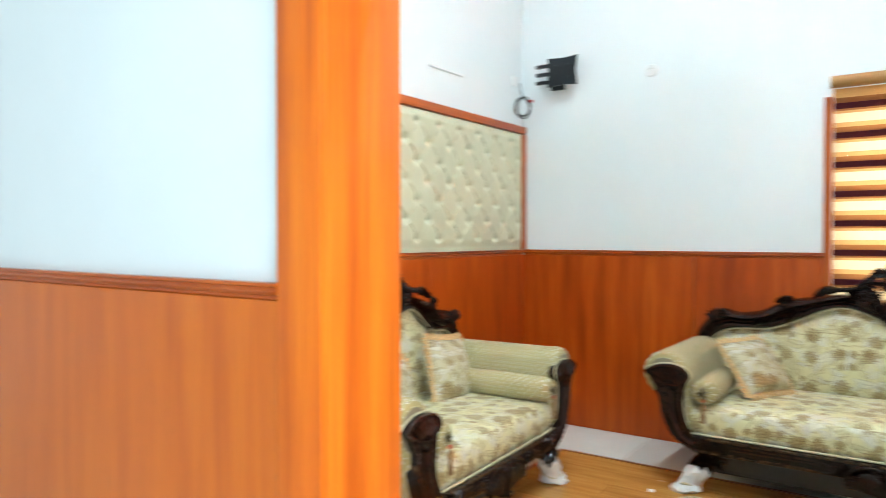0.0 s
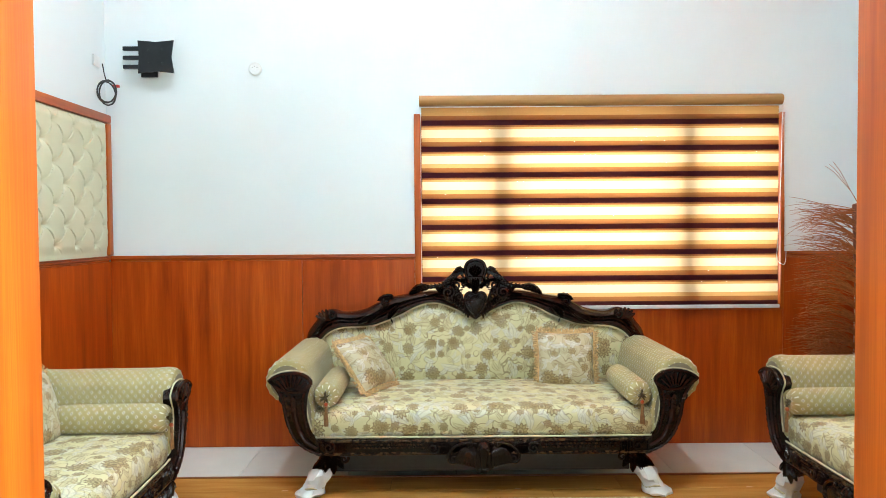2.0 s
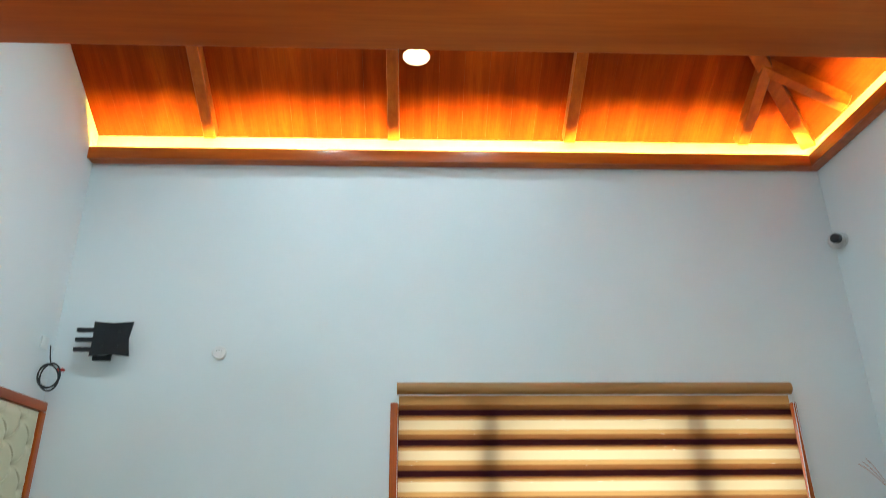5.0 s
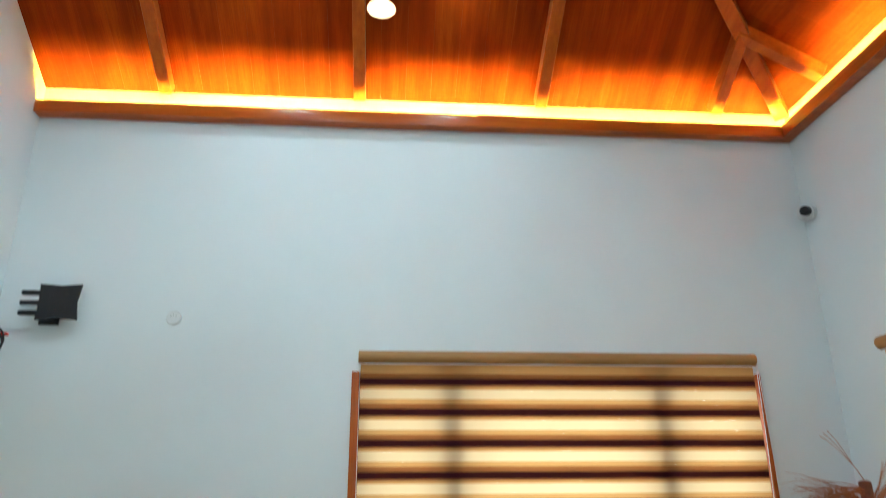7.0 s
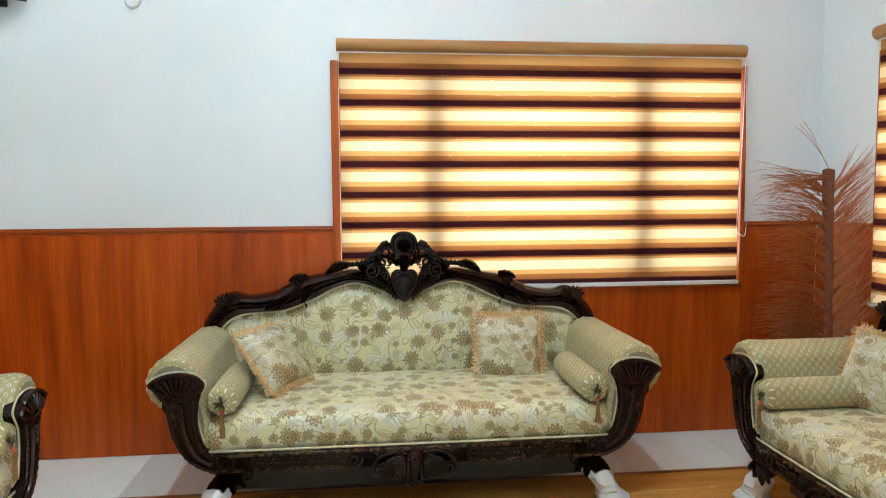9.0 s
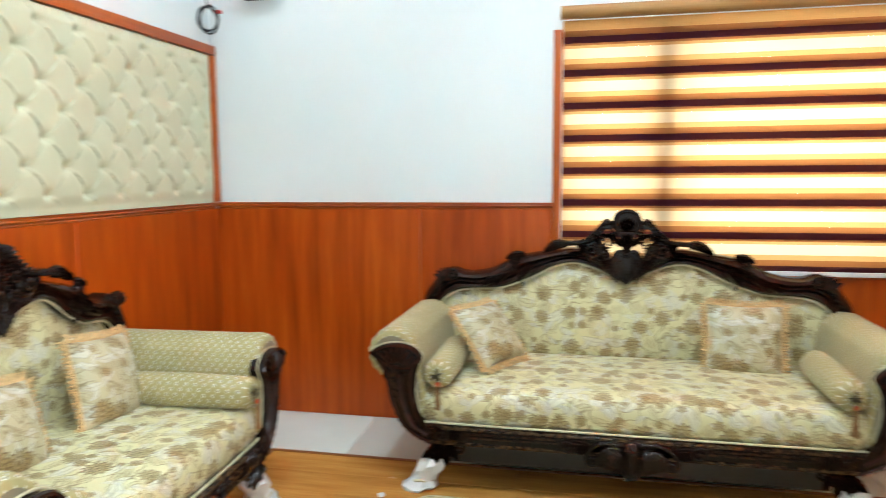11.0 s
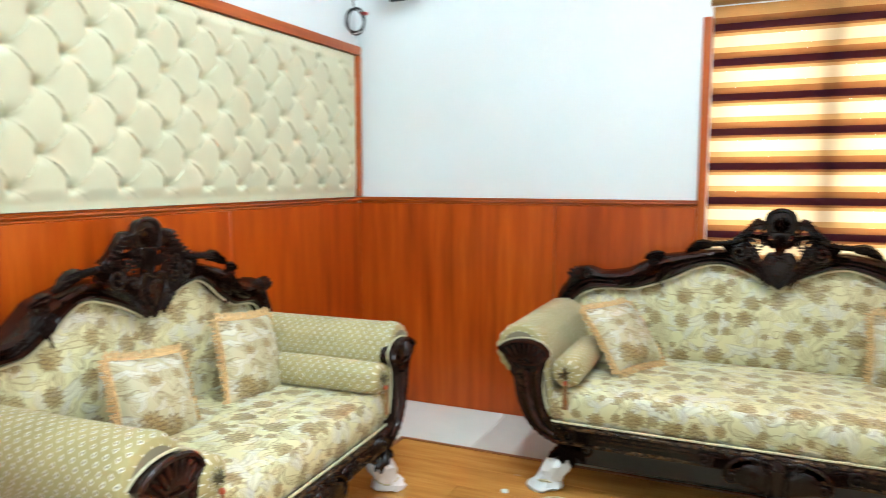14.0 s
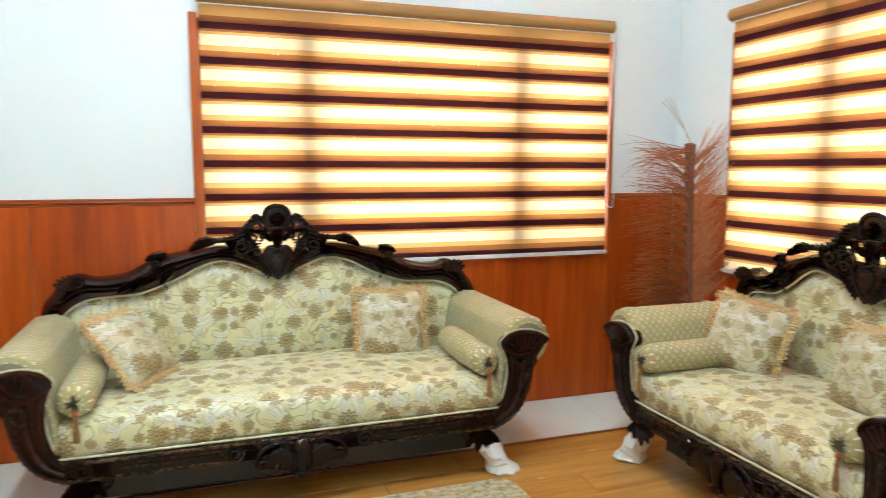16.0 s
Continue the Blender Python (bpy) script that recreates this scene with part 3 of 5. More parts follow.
for x in (-1.15, 0.007, 1.135, 2.27):
    s = min(YB - RIDGE, XR - x)
    rafter((x, YB - 0.03, EZ + SLOPE * 0.03), (x, YB - s, EZ + SLOPE * s))
for y in (3.74, 2.6):
    s = min(YB - y, y - YF)
    rafter((XR - 0.03, y, EZ + SLOPE * 0.03), (XR - s, y, EZ + SLOPE * s))
rafter((XR - 0.03, YB - 0.03, EZ + SLOPE * 0.03), (XH, RIDGE, ZR), 0.085)
structure("ridge_beam", boxed(XL, XH + 0.05, RIDGE - 0.045, RIDGE + 0.045, ZR - 0.13, ZR, bevel=0.004), RIDGEWOOD, "timber ridge beam of the ceiling", category="beam")

# cornice shelf that hides the light strip
C0, C1 = 3.556, 3.632


def cornice(name, x0, x1, y0, y1):
    t = thing(name, "teak cornice ledge hiding a warm light strip", "cornice", kind="structure")
    part("ledge", boxed(x0, x1, y0, y1, C0, C0 + 0.02, bevel=0.003), TRIM_X, t)
    return t


back_cornice = cornice("cornice_back", XL, XR - 0.07, YB - 0.07, YB)
part("lip", boxed(XL, XR - 0.07, YB - 0.085, YB - 0.068, C0 - 0.004, C1, bevel=0.004), TRIM_X, back_cornice)
part("light_strip", boxed(XL + 0.01, XR - 0.08, YB - 0.045, YB - 0.033, C0 + 0.022, C0 + 0.03), LED, back_cornice, "warm glowing light strip")
side_cornice = cornice("cornice_side", XR - 0.07, XR, YF, YB)
part("lip", boxed(XR - 0.085, XR - 0.068, YF, YB - 0.068, C0 - 0.004, C1, bevel=0.004), TRIM_Y, side_cornice)
part("light_strip", boxed(XR - 0.045, XR - 0.033, YF, YB - 0.05, C0 + 0.022, C0 + 0.03), LED, side_cornice, "warm glowing light strip")

# the hall behind the doorway; its side opening is added for the fill lamp
structure("wall_hall_left", boxed(-5.2, -5.0, -4.2, YH, 0, 3.2), PAINT, "white painted hall wall", 0)
wall_with_hole("wall_hall_right", 1, 3.4, 3.6, -4.2, YH, 3.2, (-3.0, 0.3, 0.6, 2.9), "white painted hall wall with an opening added for the fill lamp")
structure("wall_hall_back", boxed(-5.2, 3.6, -4.2, -4.0, 0, 3.2), PAINT, "white painted hall wall", 0)
structure("ceiling_hall", boxed(-5.2, 3.6, -4.2, YH, 3.2, 3.3), PAINT, "white hall ceiling", 0)
structure("floor_hall", boxed(-5.2, 3.6, -4.2, YF, -0.1, -0.004), TILE, "pale tiled hall floor", 0)
structure("floor_base", boxed(XL - 0.2, XR + 0.2, YF, YB + 0.2, -0.1, -0.012), GROUT, "grey bedding under the floor", 0)

# door lining: posts, head and casings on the hall side
door_lining = thing("door_1", "open doorway lined with polished orange teak", "door frame", kind="structure")
part("jamb", boxed(DX0 - 0.03, DX0, YH - 0.005, YF, 0, DZ, bevel=0.003), LIT_JAMB, door_lining)
part("jamb", boxed(DX1, DX1 + 0.03, YH - 0.005, YF, 0, DZ, bevel=0.003), LIT_JAMB, door_lining)
# darker trim teak stands for the shade on the head's underside
part("head", boxed(DX0 - 0.03, DX1 + 0.03, YH - 0.005, YF, DZ, DZ + 0.03, bevel=0.003), TRIM_X, door_lining)
part("casing", boxed(DX0 - 0.136, DX0 - 0.001, YH - 0.026, YH - 0.002, 0, DZ + 0.12, bevel=0.004), LIT_JAMB, door_lining)
part("casing", boxed(DX1 + 0.001, DX1 + 0.125, YH - 0.026, YH - 0.002, 0, DZ + 0.12, bevel=0.004), LIT_JAMB, door_lining)
part("casing", boxed(DX0 - 0.001, DX1 + 0.001, YH - 0.026, YH - 0.002, DZ + 0.001, DZ + 0.12, bevel=0.004), LIT_JAMB, door_lining)


def moulding_profile(h, d):
    """Steps of a small rail moulding, from the wall out and down: (out, down)."""
    return [(0, 0), (d, 0), (d, -0.16 * h), (0.8 * d, -0.22 * h), (0.92 * d, -0.42 * h), (0.75 * d, -0.58 * h), (0.45 * d, -0.66 * h), (0.5 * d, -0.8 * h), (0.3 * d, -h), (0, -h)]


def rail(bm, p0, p1, out, h=0.04, d=0.026):
    rows = []
    for p in (p0, p1):
        rows.append([Vector(p) + Vector(out) * o + Vector((0, 0, z)) for o, z in moulding_profile(h, d)])
    grid_into(bm, rows, close_v=True, caps=True)
    return bm


hall_panelling = thing("panelling_hall", "orange teak panelling in the hall under a moulded rail", "wall panelling", kind="structure")
part("panel", boxed(-5.0, DX0 - 0.137, YH - 0.018, YH - 0.001, 0, WZ - 0.055), HALLWOOD, hall_panelling)
part("panel", boxed(DX1 + 0.126, 3.4, YH - 0.018, YH - 0.001, 0, WZ - 0.055), HALLWOOD, hall_panelling)
part("rail", rail(bmesh.new(), (-5.0, YH - 0.001, WZ - 0.014), (DX0 - 0.137, YH - 0.001, WZ - 0.014), (0, -1, 0), 0.045, 0.03), TRIM_X, hall_panelling, "moulded teak rail")
part("rail", rail(bmesh.new(), (DX1 + 0.126, YH - 0.001, WZ - 0.014), (3.4, YH - 0.001, WZ - 0.014), (0, -1, 0), 0.045, 0.03), TRIM_X, hall_panelling, "moulded teak rail")

# teak panelling of the sitting room, board by board
PT = 0.018
panel_back = thing("panelling_back", "glossy red-brown teak panelling along the back wall", "wall panelling", kind="structure")
PZ = WZ - 0.036


def back_panel_board(x0, x1, z1):
    part("panel", boxed(x0 + 0.0015, x1 - 0.0015, YB - PT, YB - 0.001, 0.002, z1, bevel=0.0015, seg=1), PANEL, panel_back)


back_panel_board(XL + PT, -0.68, PZ)
back_panel_board(-0.68, WIN_B[0] - 0.04, PZ)
back_panel_board(WIN_B[0] - 0.04, 1.17, WIN_B[2] - 0.03)
back_panel_board(1.17, WIN_B[1] + 0.024, WIN_B[2] - 0.03)
back_panel_board(WIN_B[1] + 0.024, XR - PT, PZ)
part("rail", rail(bmesh.new(), (XL + PT, YB - 0.001, WZ), (WIN_B[0] - 0.04, YB - 0.001, WZ), (0, -1, 0)), TRIM_X, panel_back)
part("rail", rail(bmesh.new(), (WIN_B[1] + 0.026, YB - 0.001, WZ), (XR - PT, YB - 0.001, WZ), (0, -1, 0)), TRIM_X, panel_back)

panel_left = thing("panelling_left", "glossy red-brown teak panelling under the tufted panel", "wall panelling", kind="structure")
for y0, y1 in ((YF, 1.92), (1.92, 3.10), (3.10, YB)):
    part("panel", boxed(XL + 0.001, XL + PT, y0 + 0.0015, y1 - 0.0015, 0.002, PZ, bevel=0.0015, seg=1), PANEL, panel_left)
part("rail", rail(bmesh.new(), (XL + 0.001, YF, WZ), (XL + 0.001, YB - 0.028, WZ), (1, 0, 0)), TRIM_Y, panel_left)

panel_right = thing("panelling_right", "glossy red-brown teak panelling under the side window", "wall panelling", kind="structure")
for y0, y1, z1 in ((WIN_R[1] + 0.05, YB - PT, PZ), (2.68, WIN_R[1] + 0.05, WIN_R[2] - 0.03), (WIN_R[0] - 0.05, 2.68, WIN_R[2] - 0.03), (YF, WIN_R[0] - 0.05, PZ)):
    part("panel", boxed(XR - PT, XR - 0.001, y0 + 0.0015, y1 - 0.0015, 0.002, z1, bevel=0.0015, seg=1), PANEL, panel_right)
part("rail", rail(bmesh.new(), (XR - 0.001, WIN_R[1] + 0.052, WZ), (XR - 0.001, YB - 0.028, WZ), (-1, 0, 0)), TRIM_Y, panel_right)
part("rail", rail(bmesh.new(), (XR - 0.001, YF, WZ), (XR - 0.001, WIN_R[0] - 0.052, WZ), (-1, 0, 0)), TRIM_Y, panel_right)


# windows, built along x facing -y; the side one is turned
def window(name, w, z0, z1, m, mullions, label, edge=0.05):
    """Casing, sill, frame, mullions and panes of an opening w wide, centred on the origin at the inner wall face."""
    t = thing(name, label, "window", m, kind="structure")
    h = w / 2
    part("casing", boxed(-h - 0.04, -h, -0.028, 0.012, z0 - 0.03, z1, bevel=0.004), TRIM_Z, t)
    part("casing", boxed(h, h + edge, -0.028, 0.012, z0 - 0.03, z1, bevel=0.004), TRIM_Z, t)
    part("sill", boxed(-h, h, -0.02, 0.2, z0 - 0.03, z0, bevel=0.004), TRIM_X, t)
    for x in (-h + 0.03, h - 0.03):
        part("frame", boxed(x - 0.03, x + 0.03, 0.10, 0.16, z0, z1, bevel=0.003), TRIM_Z, t)
    part("frame", boxed(-h + 0.06, h - 0.06, 0.10, 0.16, z1 - 0.06, z1, bevel=0.003), TRIM_X, t)
    part("frame", boxed(-h + 0.06, h - 0.06, 0.10, 0.16, z0, z0 + 0.06, bevel=0.003), TRIM_X, t)
    for x in mullions:
        part("mullion", boxed(x - 0.06, x + 0.06, 0.02, 0.17, z0 + 0.061, z1 - 0.061, bevel=0.003), TRIM_Z, t)
    edges = [-h + 0.06] + [v for x in mullions for v in (x - 0.06, x + 0.06)] + [h - 0.06]
    for x0, x1 in zip(edges[::2], edges[1::2]):
        p = part("pane", boxed(x0, x1, 0.125, 0.131, z0 + 0.06, z1 - 0.06), GLASS, t, "clear window glass", 0)
        p.visible_shadow = False
    return t


WB = WIN_B[1] - WIN_B[0]
WR = WIN_R[1] - WIN_R[0]
MB = pose((WIN_B[0] + WIN_B[1]) / 2, YB, 0)
MR = pose(XR, (WIN_R[0] + WIN_R[1]) / 2, 0, 0, 0, -90)
window("window_1", WB, WIN_B[2], WIN_B[3], MB, (0.563 - 1.1725, 1.715 - 1.1725), "teak framed window behind a striped roller blind", edge=0.024)
window("window_2", WR, WIN_R[2], WIN_R[3], MR, (-0.46, 0.62), "teak framed side window behind a striped roller blind")


# floor: laminate boards inside a border of pale tiles
floor = thing("floor", "honey laminate floor with a border of pale glossy tiles", "floor", kind="structure")
FX0, FX1, FY1 = -1.29, 2.18, 3.655


# roller blinds
def zebra_blind(m, w, top, bottom, cord_side, label):
    """A day-and-night blind: cassette, two layers of cloth bands, bottom rail and cord."""
    t = thing("roller_blind", label, "blind", m, "striped window blinds")
    h = w / 2
    rows = [[(x, -0.052 + 0.036 * math.cos(a), top - 0.034 + 0.034 * math.sin(a)) for a in (2 * math.pi * k / 18 for k in range(18))] for x in (-h, h)]
    bm = bmesh.new()
    grid_into(bm, rows, close_v=True, caps=True)
    part("cassette", bm, PELMET, t, "wood-look blind cassette")
    part("cassette_rim", boxed(-h, h, -0.066, -0.055, top - 0.073, top - 0.069), ALU, t, "thin white lip")
    for x in (-h + 0.05, -h + 0.72, h - 0.7, h - 0.08):
        part("bracket", boxed(x - 0.012, x + 0.012, -0.05, -0.001, top + 0.0005, top + 0.006, bevel=0.001), ALU, t)
    hw = h - 0.012
    period, z = 0.1597, top - 0.142
    lo = bottom + 0.022

    def band(name, material, z0, z1, y, sag=0.002):
        z0, z1 = max(z0, lo), min(z1, top - 0.06)
        if z1 - z0 < 0.006:
            return
        n = 16
        bm = bmesh.new()
        grid_into(bm, [[(-hw + 2 * hw * i / n, y + sag * math.sin(i * 1.7 + z0 * 9) * 0.4, zz) for i in range(n + 1)] for zz in (z0, (z0 + z1) / 2, z1)])
        part(name, bm, material, t)

    # strips step the daylight's falloff: dark overlap, half-lit brown, amber, bright sheer
    band("valance", BAND_GLOW_EDGE, z + 0.046, top - 0.06, -0.045)
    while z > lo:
        band("edge", BAND_GLOW_EDGE, z + 0.021, z + 0.046, -0.045)
        band("streaked_band", BAND_HALF_LIT, z - 0.007, z + 0.021, -0.045)
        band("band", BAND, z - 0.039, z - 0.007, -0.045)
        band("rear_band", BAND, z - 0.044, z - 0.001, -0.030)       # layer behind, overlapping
        band("streaked_band", BAND_HALF_LIT, z - 0.050, z - 0.039, -0.045)
        band("edge", BAND_GLOW_EDGE, z - 0.064, z - 0.050, -0.045)
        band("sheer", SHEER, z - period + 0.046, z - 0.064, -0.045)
        z -= period
    part("bottom_rail", boxed(-h + 0.004, h - 0.004, -0.058, -0.034, bottom, bottom + 0.022, bevel=0.004), ALU, t, "white bottom rail")
    x = cord_side * (h + 0.012)
    pts = [(x - 0.004, -0.05, top - 0.05), (x - 0.012, -0.052, top - 0.5), (x - 0.03, -0.055, top - 0.9), (x - 0.036, -0.056, top - 1.0), (x - 0.012, -0.058, top - 1.04),
           (x + 0.02, -0.056, top - 1.0), (x + 0.012, -0.053, top - 0.6), (x + 0.004, -0.05, top - 0.05)]
    part("cord", tube(bmesh.new(), smooth_line(pts, 40), 0.0022, 5), WHITEPLASTIC, t, "white pull cord")
    return t


zebra_blind(pose(1.1635, YB, 0), 2.217, 2.166, 0.852, 1, "brown and cream striped roller blind glowing with daylight")
zebra_blind(pose(XR, 2.66, 0, 0, 0, -90), 2.18, 2.175, 0.785, 1, "brown and cream striped roller blind on the side window")


# tufted wall panel
def tufted_panel():
    t = thing("tufted_wall_panel", "cream diamond-tufted leatherette wall panel in a teak frame", "wall panel")
    y0, y1, z0, z1 = 1.36, YB - 0.004, WZ + 0.002, 2.066
    f = 0.052
    part("frame", boxed(XL + 0.001, XL + 0.034, y0, y1, z1 - f, z1, bevel=0.009), TRIM_Y, t)
    part("frame", boxed(XL + 0.001, XL + 0.034, y1 - f, y1, z0, z1 - f - 0.0005, bevel=0.009), TRIM_Z, t)
    part("frame", boxed(XL + 0.001, XL + 0.034, y0, y0 + f, z0, z1 - f - 0.0005, bevel=0.009), TRIM_Z, t)
    a0, a1, b0, b1 = y0 + f, y1 - f, z0, z1 - f
    ny, nz = 860, 260
    rows = []
    for i in range(ny + 1):
        y = a0 + (a1 - a0) * i / ny
        row = []
        for j in range(nz + 1):
            z = b0 + (b1 - b0) * j / nz
            u, v = (y - 2.087) / 0.2125, (z - 1.277) / 0.2215
            p, q = u + v, u - v
            p, q = p - 0.085 * abs(math.sin(math.pi * q)), q - 0.07 * abs(math.sin(math.pi * p))
            fp, fq = abs(math.sin(math.pi * p)), abs(math.sin(math.pi * q))
            d2 = fp * fp + fq * fq
            # flat soft pillows, a sharp fold from button to button, one lip of each fold tucked under the other
            hgt = 0.042 - 0.022 * math.exp(-d2 / 0.26) - 0.017 * math.exp(-d2 / 0.035)
            ap, aq = p - math.floor(p), q - math.floor(q)
            hgt += 0.0052 * (math.exp(-ap / 0.07) - math.exp(-(1 - ap) / 0.035)) * fq + 0.0046 * (math.exp(-aq / 0.07) - math.exp(-(1 - aq) / 0.035)) * fp
            hgt += 0.0012 * noise.noise((p * 9 + 0.7 * q, q * 2.5, 3.0)) * math.exp(-d2 / 0.5)
            edge = min((y - a0), (a1 - y), (b1 - z))
            e = max(0.0, min(1.0, edge / 0.06))
            e = e * e * (3 - 2 * e)
            low = max(0.0, min(1.0, (1.278 - z) / 0.055))
            low = low * low * (3 - 2 * low)
            hgt = hgt * (1 - low) + 0.032 * low
            row.append((XL + 0.004 + hgt * (0.45 + 0.55 * e) * min(1, edge / 0.010 + 0.15) + 0.0014 * noise.noise((y * 14, z * 14, 0)), y, z))
        rows.append(row)
    bm = bmesh.new()
    grid_into(bm, rows)
    part("upholstery", bm, LEATHER, t, "deep-buttoned cream leatherette", 1.2)
    return t


tufted_panel()


# carved sofas: x along the width, y from the front to the back, z up
RAIL_OUT = [(0.0, 0.90), (0.12, 0.955), (0.255, 0.978), (0.39, 0.960), (0.53, 0.935), (0.60, 0.90), (0.67, 0.866), (0.78, 0.85), (0.86, 0.868), (0.915, 0.85), (0.965, 0.79), (1.01, 0.72), (1.02, 0.60)]
RAIL_IN = [(0.0, 0.80), (0.117, 0.866), (0.24, 0.907), (0.34, 0.89), (0.46, 0.83), (0.56, 0.79), (0.634, 0.77), (0.74, 0.765), (0.81, 0.758), (0.87, 0.735), (0.92, 0.69), (0.945, 0.63), (0.95, 0.55)]


def sofa(half, m, label, YBK=0.765):
    t = thing("carved_sofa", label, "sofa", m, "carved sofas round the rug")
    end = half - 0.075
    k = (end - 0.26) / (1.02 - 0.26)

    def sx(x):
        return x if x < 0.26 else 0.26 + (x - 0.26) * k

    out = [(sx(x), z) for x, z in RAIL_OUT]
    inn = [(sx(x), z) for x, z in RAIL_IN]
    n = 46
    lo, li = smooth_line(out, n), smooth_line(inn, n)

    # back rail, a moulded band between two curves
    prof = [(0.0, 0.0), (0.04, -0.022), (0.14, -0.034), (0.26, -0.030), (0.36, -0.012), (0.44, -0.010), (0.52, -0.034), (0.68, -0.052), (0.84, -0.046), (0.95, -0.026), (1.0, 0.0), (1.0, 0.05), (0.0, 0.05)]
    line = [(-1, i) for i in range(n - 1, 0, -1)] + [(1, i) for i in range(n)]
    rows = []
    for s, i in line:
        a, b = li[i], lo[i]
        rows.append([(s * (a[0] + (b[0] - a[0]) * p), YBK - 0.01 + d, a[1] + (b[1] - a[1]) * p) for p, d in prof])
    bm = bmesh.new()
    grid_into(bm, rows, close_v=True, caps=True)
    part("back_rail", bm, CARVED, t, "dark moulded back rail")

    # upholstered back
    rows = []
    for s, i in line:
        a = li[i]
        x, zt = s * a[0], a[1] + 0.006
        row = []
        for j in range(15):
            q = j / 14
            z = 0.40 + (zt - 0.40) * q
            puff = 0.045 * (math.sin(math.pi * min(1, 0.08 + 0.92 * q)) ** 0.6) * (1 - (abs(x) / (end + 0.08)) ** 4)
            row.append((x, YBK - 0.012 + 0.02 * q - puff, z))
        rows.append(row)
    bm = bmesh.new()
    grid_into(bm, rows)
    part("backrest", bm, FLORAL, t, "cream cloth with brown flowers")
    part("back_piping", tube(bmesh.new(), [(s * li[i][0], YBK - 0.03, li[i][1] - 0.002) for s, i in line], 0.0045, 6), PIPING, t)
    # back board, carried down near the floor to darken the space below
    bm = bmesh.new()
    prism(bm, [(-end + 0.17, 0.045), (end - 0.17, 0.045), (end - 0.04, 0.25), (end - 0.04, 0.64), (sx(0.63), 0.77), (0.3, 0.87), (-0.3, 0.87), (-sx(0.63), 0.77), (-end + 0.04, 0.64), (-end + 0.04, 0.25)], YBK + 0.012, YBK + 0.035)
    part("back_board", bm, CARVED, t)

    # crest carving: pierced scrolls round a domed palmette and a heart
    y = YBK - 0.05
    wing = [(0.05, 0.85), (0.10, 0.885), (0.20, 0.925), (0.218, 0.975), (0.195, 1.012), (0.155, 1.03), (0.128, 1.008), (0.098, 0.998), (0.086, 0.96), (0.072, 0.93)]
    heart = [(0.0, 0.815), (0.030, 0.85), (0.056, 0.895), (0.063, 0.935), (0.052, 0.963), (0.028, 0.970), (0.0, 0.955)]
    heart_all = heart + [(-x, z) for x, z in heart[-2:0:-1]]
    bm = bmesh.new()
    prism(bm, heart_all, y - 0.012, y + 0.05, 0.008)
    crest = part("crest", bm, RELIEF, t, "pierced carved crest with scrolls and a heart")

    def cut(name, parent, fn, *a, **k):
        bm = bmesh.new()
        fn(bm, *a, **k)
        return part(name, bm, RELIEF, parent, "", 1.3)

    arch = [(0.050, 1.062), (0.060, 1.09), (0.061, 1.118), (0.050, 1.145), (0.028, 1.160), (0.0, 1.165)]
    arch = arch + [(-x, z) for x, z in arch[-2::-1]]
    cut("cartouche", crest, prism, [(x * 0.92, z) for x, z in arch], y + 0.004, y + 0.040, 0.006)
    cut("ring", crest, tube, smooth_line([(x, y + 0.004, z) for x, z in arch], 30), 0.0095, 8)
    for i in range(7):
        cut("leaf", crest, leaf, (0, 1.072), math.pi / 2 + (i - 3) * 0.36, 0.066 - 0.004 * abs(i - 3), 0.018, y - 0.002, (3 - i) * 0.24, 0.016, 6)
    cut("stem", crest, prism, [(-0.020, 0.955), (0.020, 0.955), (0.016, 0.985), (0.036, 1.03), (0.046, 1.066), (-0.046, 1.066), (-0.036, 1.03), (-0.016, 0.985)], y - 0.006, y + 0.036, 0.007)
    for i in range(3):
        cut("leaf", crest, leaf, (0.0, 0.975), math.pi / 2 + (i - 1) * 0.34, 0.085, 0.024, y - 0.008, (1 - i) * 0.4, 0.02, 6)
    cut("heart_edge", crest, tube, smooth_line([(x, y - 0.014, z) for x, z in heart_all + heart_all[:1]], 48), 0.0085, 8)
    cut("shield", crest, prism, [(x * 0.55, 0.902 + (z - 0.90) * 0.62) for x, z in heart_all], y - 0.024, y - 0.010, 0.004)
    for i in range(5):
        cut("bead", crest, blob, ((i - 2) * 0.011, y - 0.024, 0.944 - 0.002 * abs(i - 2)), (0.005, 0.006, 0.009), 8, 6)
    for i in (1, -1):
        cut("heart_ribs", crest, lobes, [(i * (0.046 - 0.042 * q), 0.925 - 0.085 * q) for q in (0, 0.16, 0.32, 0.48, 0.64, 0.8)], y - 0.018, 0.0085, 1.5)

    def crest_side(s):
        def lf(x, z, a, length, width, bend, lift=0.03, dy=-0.006):
            cut("leaf", crest, leaf, (s * x, z), a if s > 0 else math.pi - a, length, width, y + dy, bend * s, lift)

        def row(name, pts, count, size, lean):
            cut(name, crest, lobes, [(s * p[0], p[1]) for p in smooth_line(pts, count)], y - 0.012, size, lean * s)

        cut("wing", crest, prism, [(s * x, z) for x, z in wing], y + 0.008, y + 0.042, 0.004)
        shoulder = [(0.068, 1.062), (0.069, 1.112), (0.088, 1.128), (0.112, 1.122), (0.138, 1.088), (0.168, 1.052), (0.205, 1.028), (0.175, 1.012), (0.135, 1.030), (0.112, 1.055), (0.098, 1.082), (0.086, 1.085), (0.082, 1.062)]
        cut("shoulder", crest, prism, [(s * x, z) for x, z in shoulder], y + 0.002, y + 0.036, 0.006)
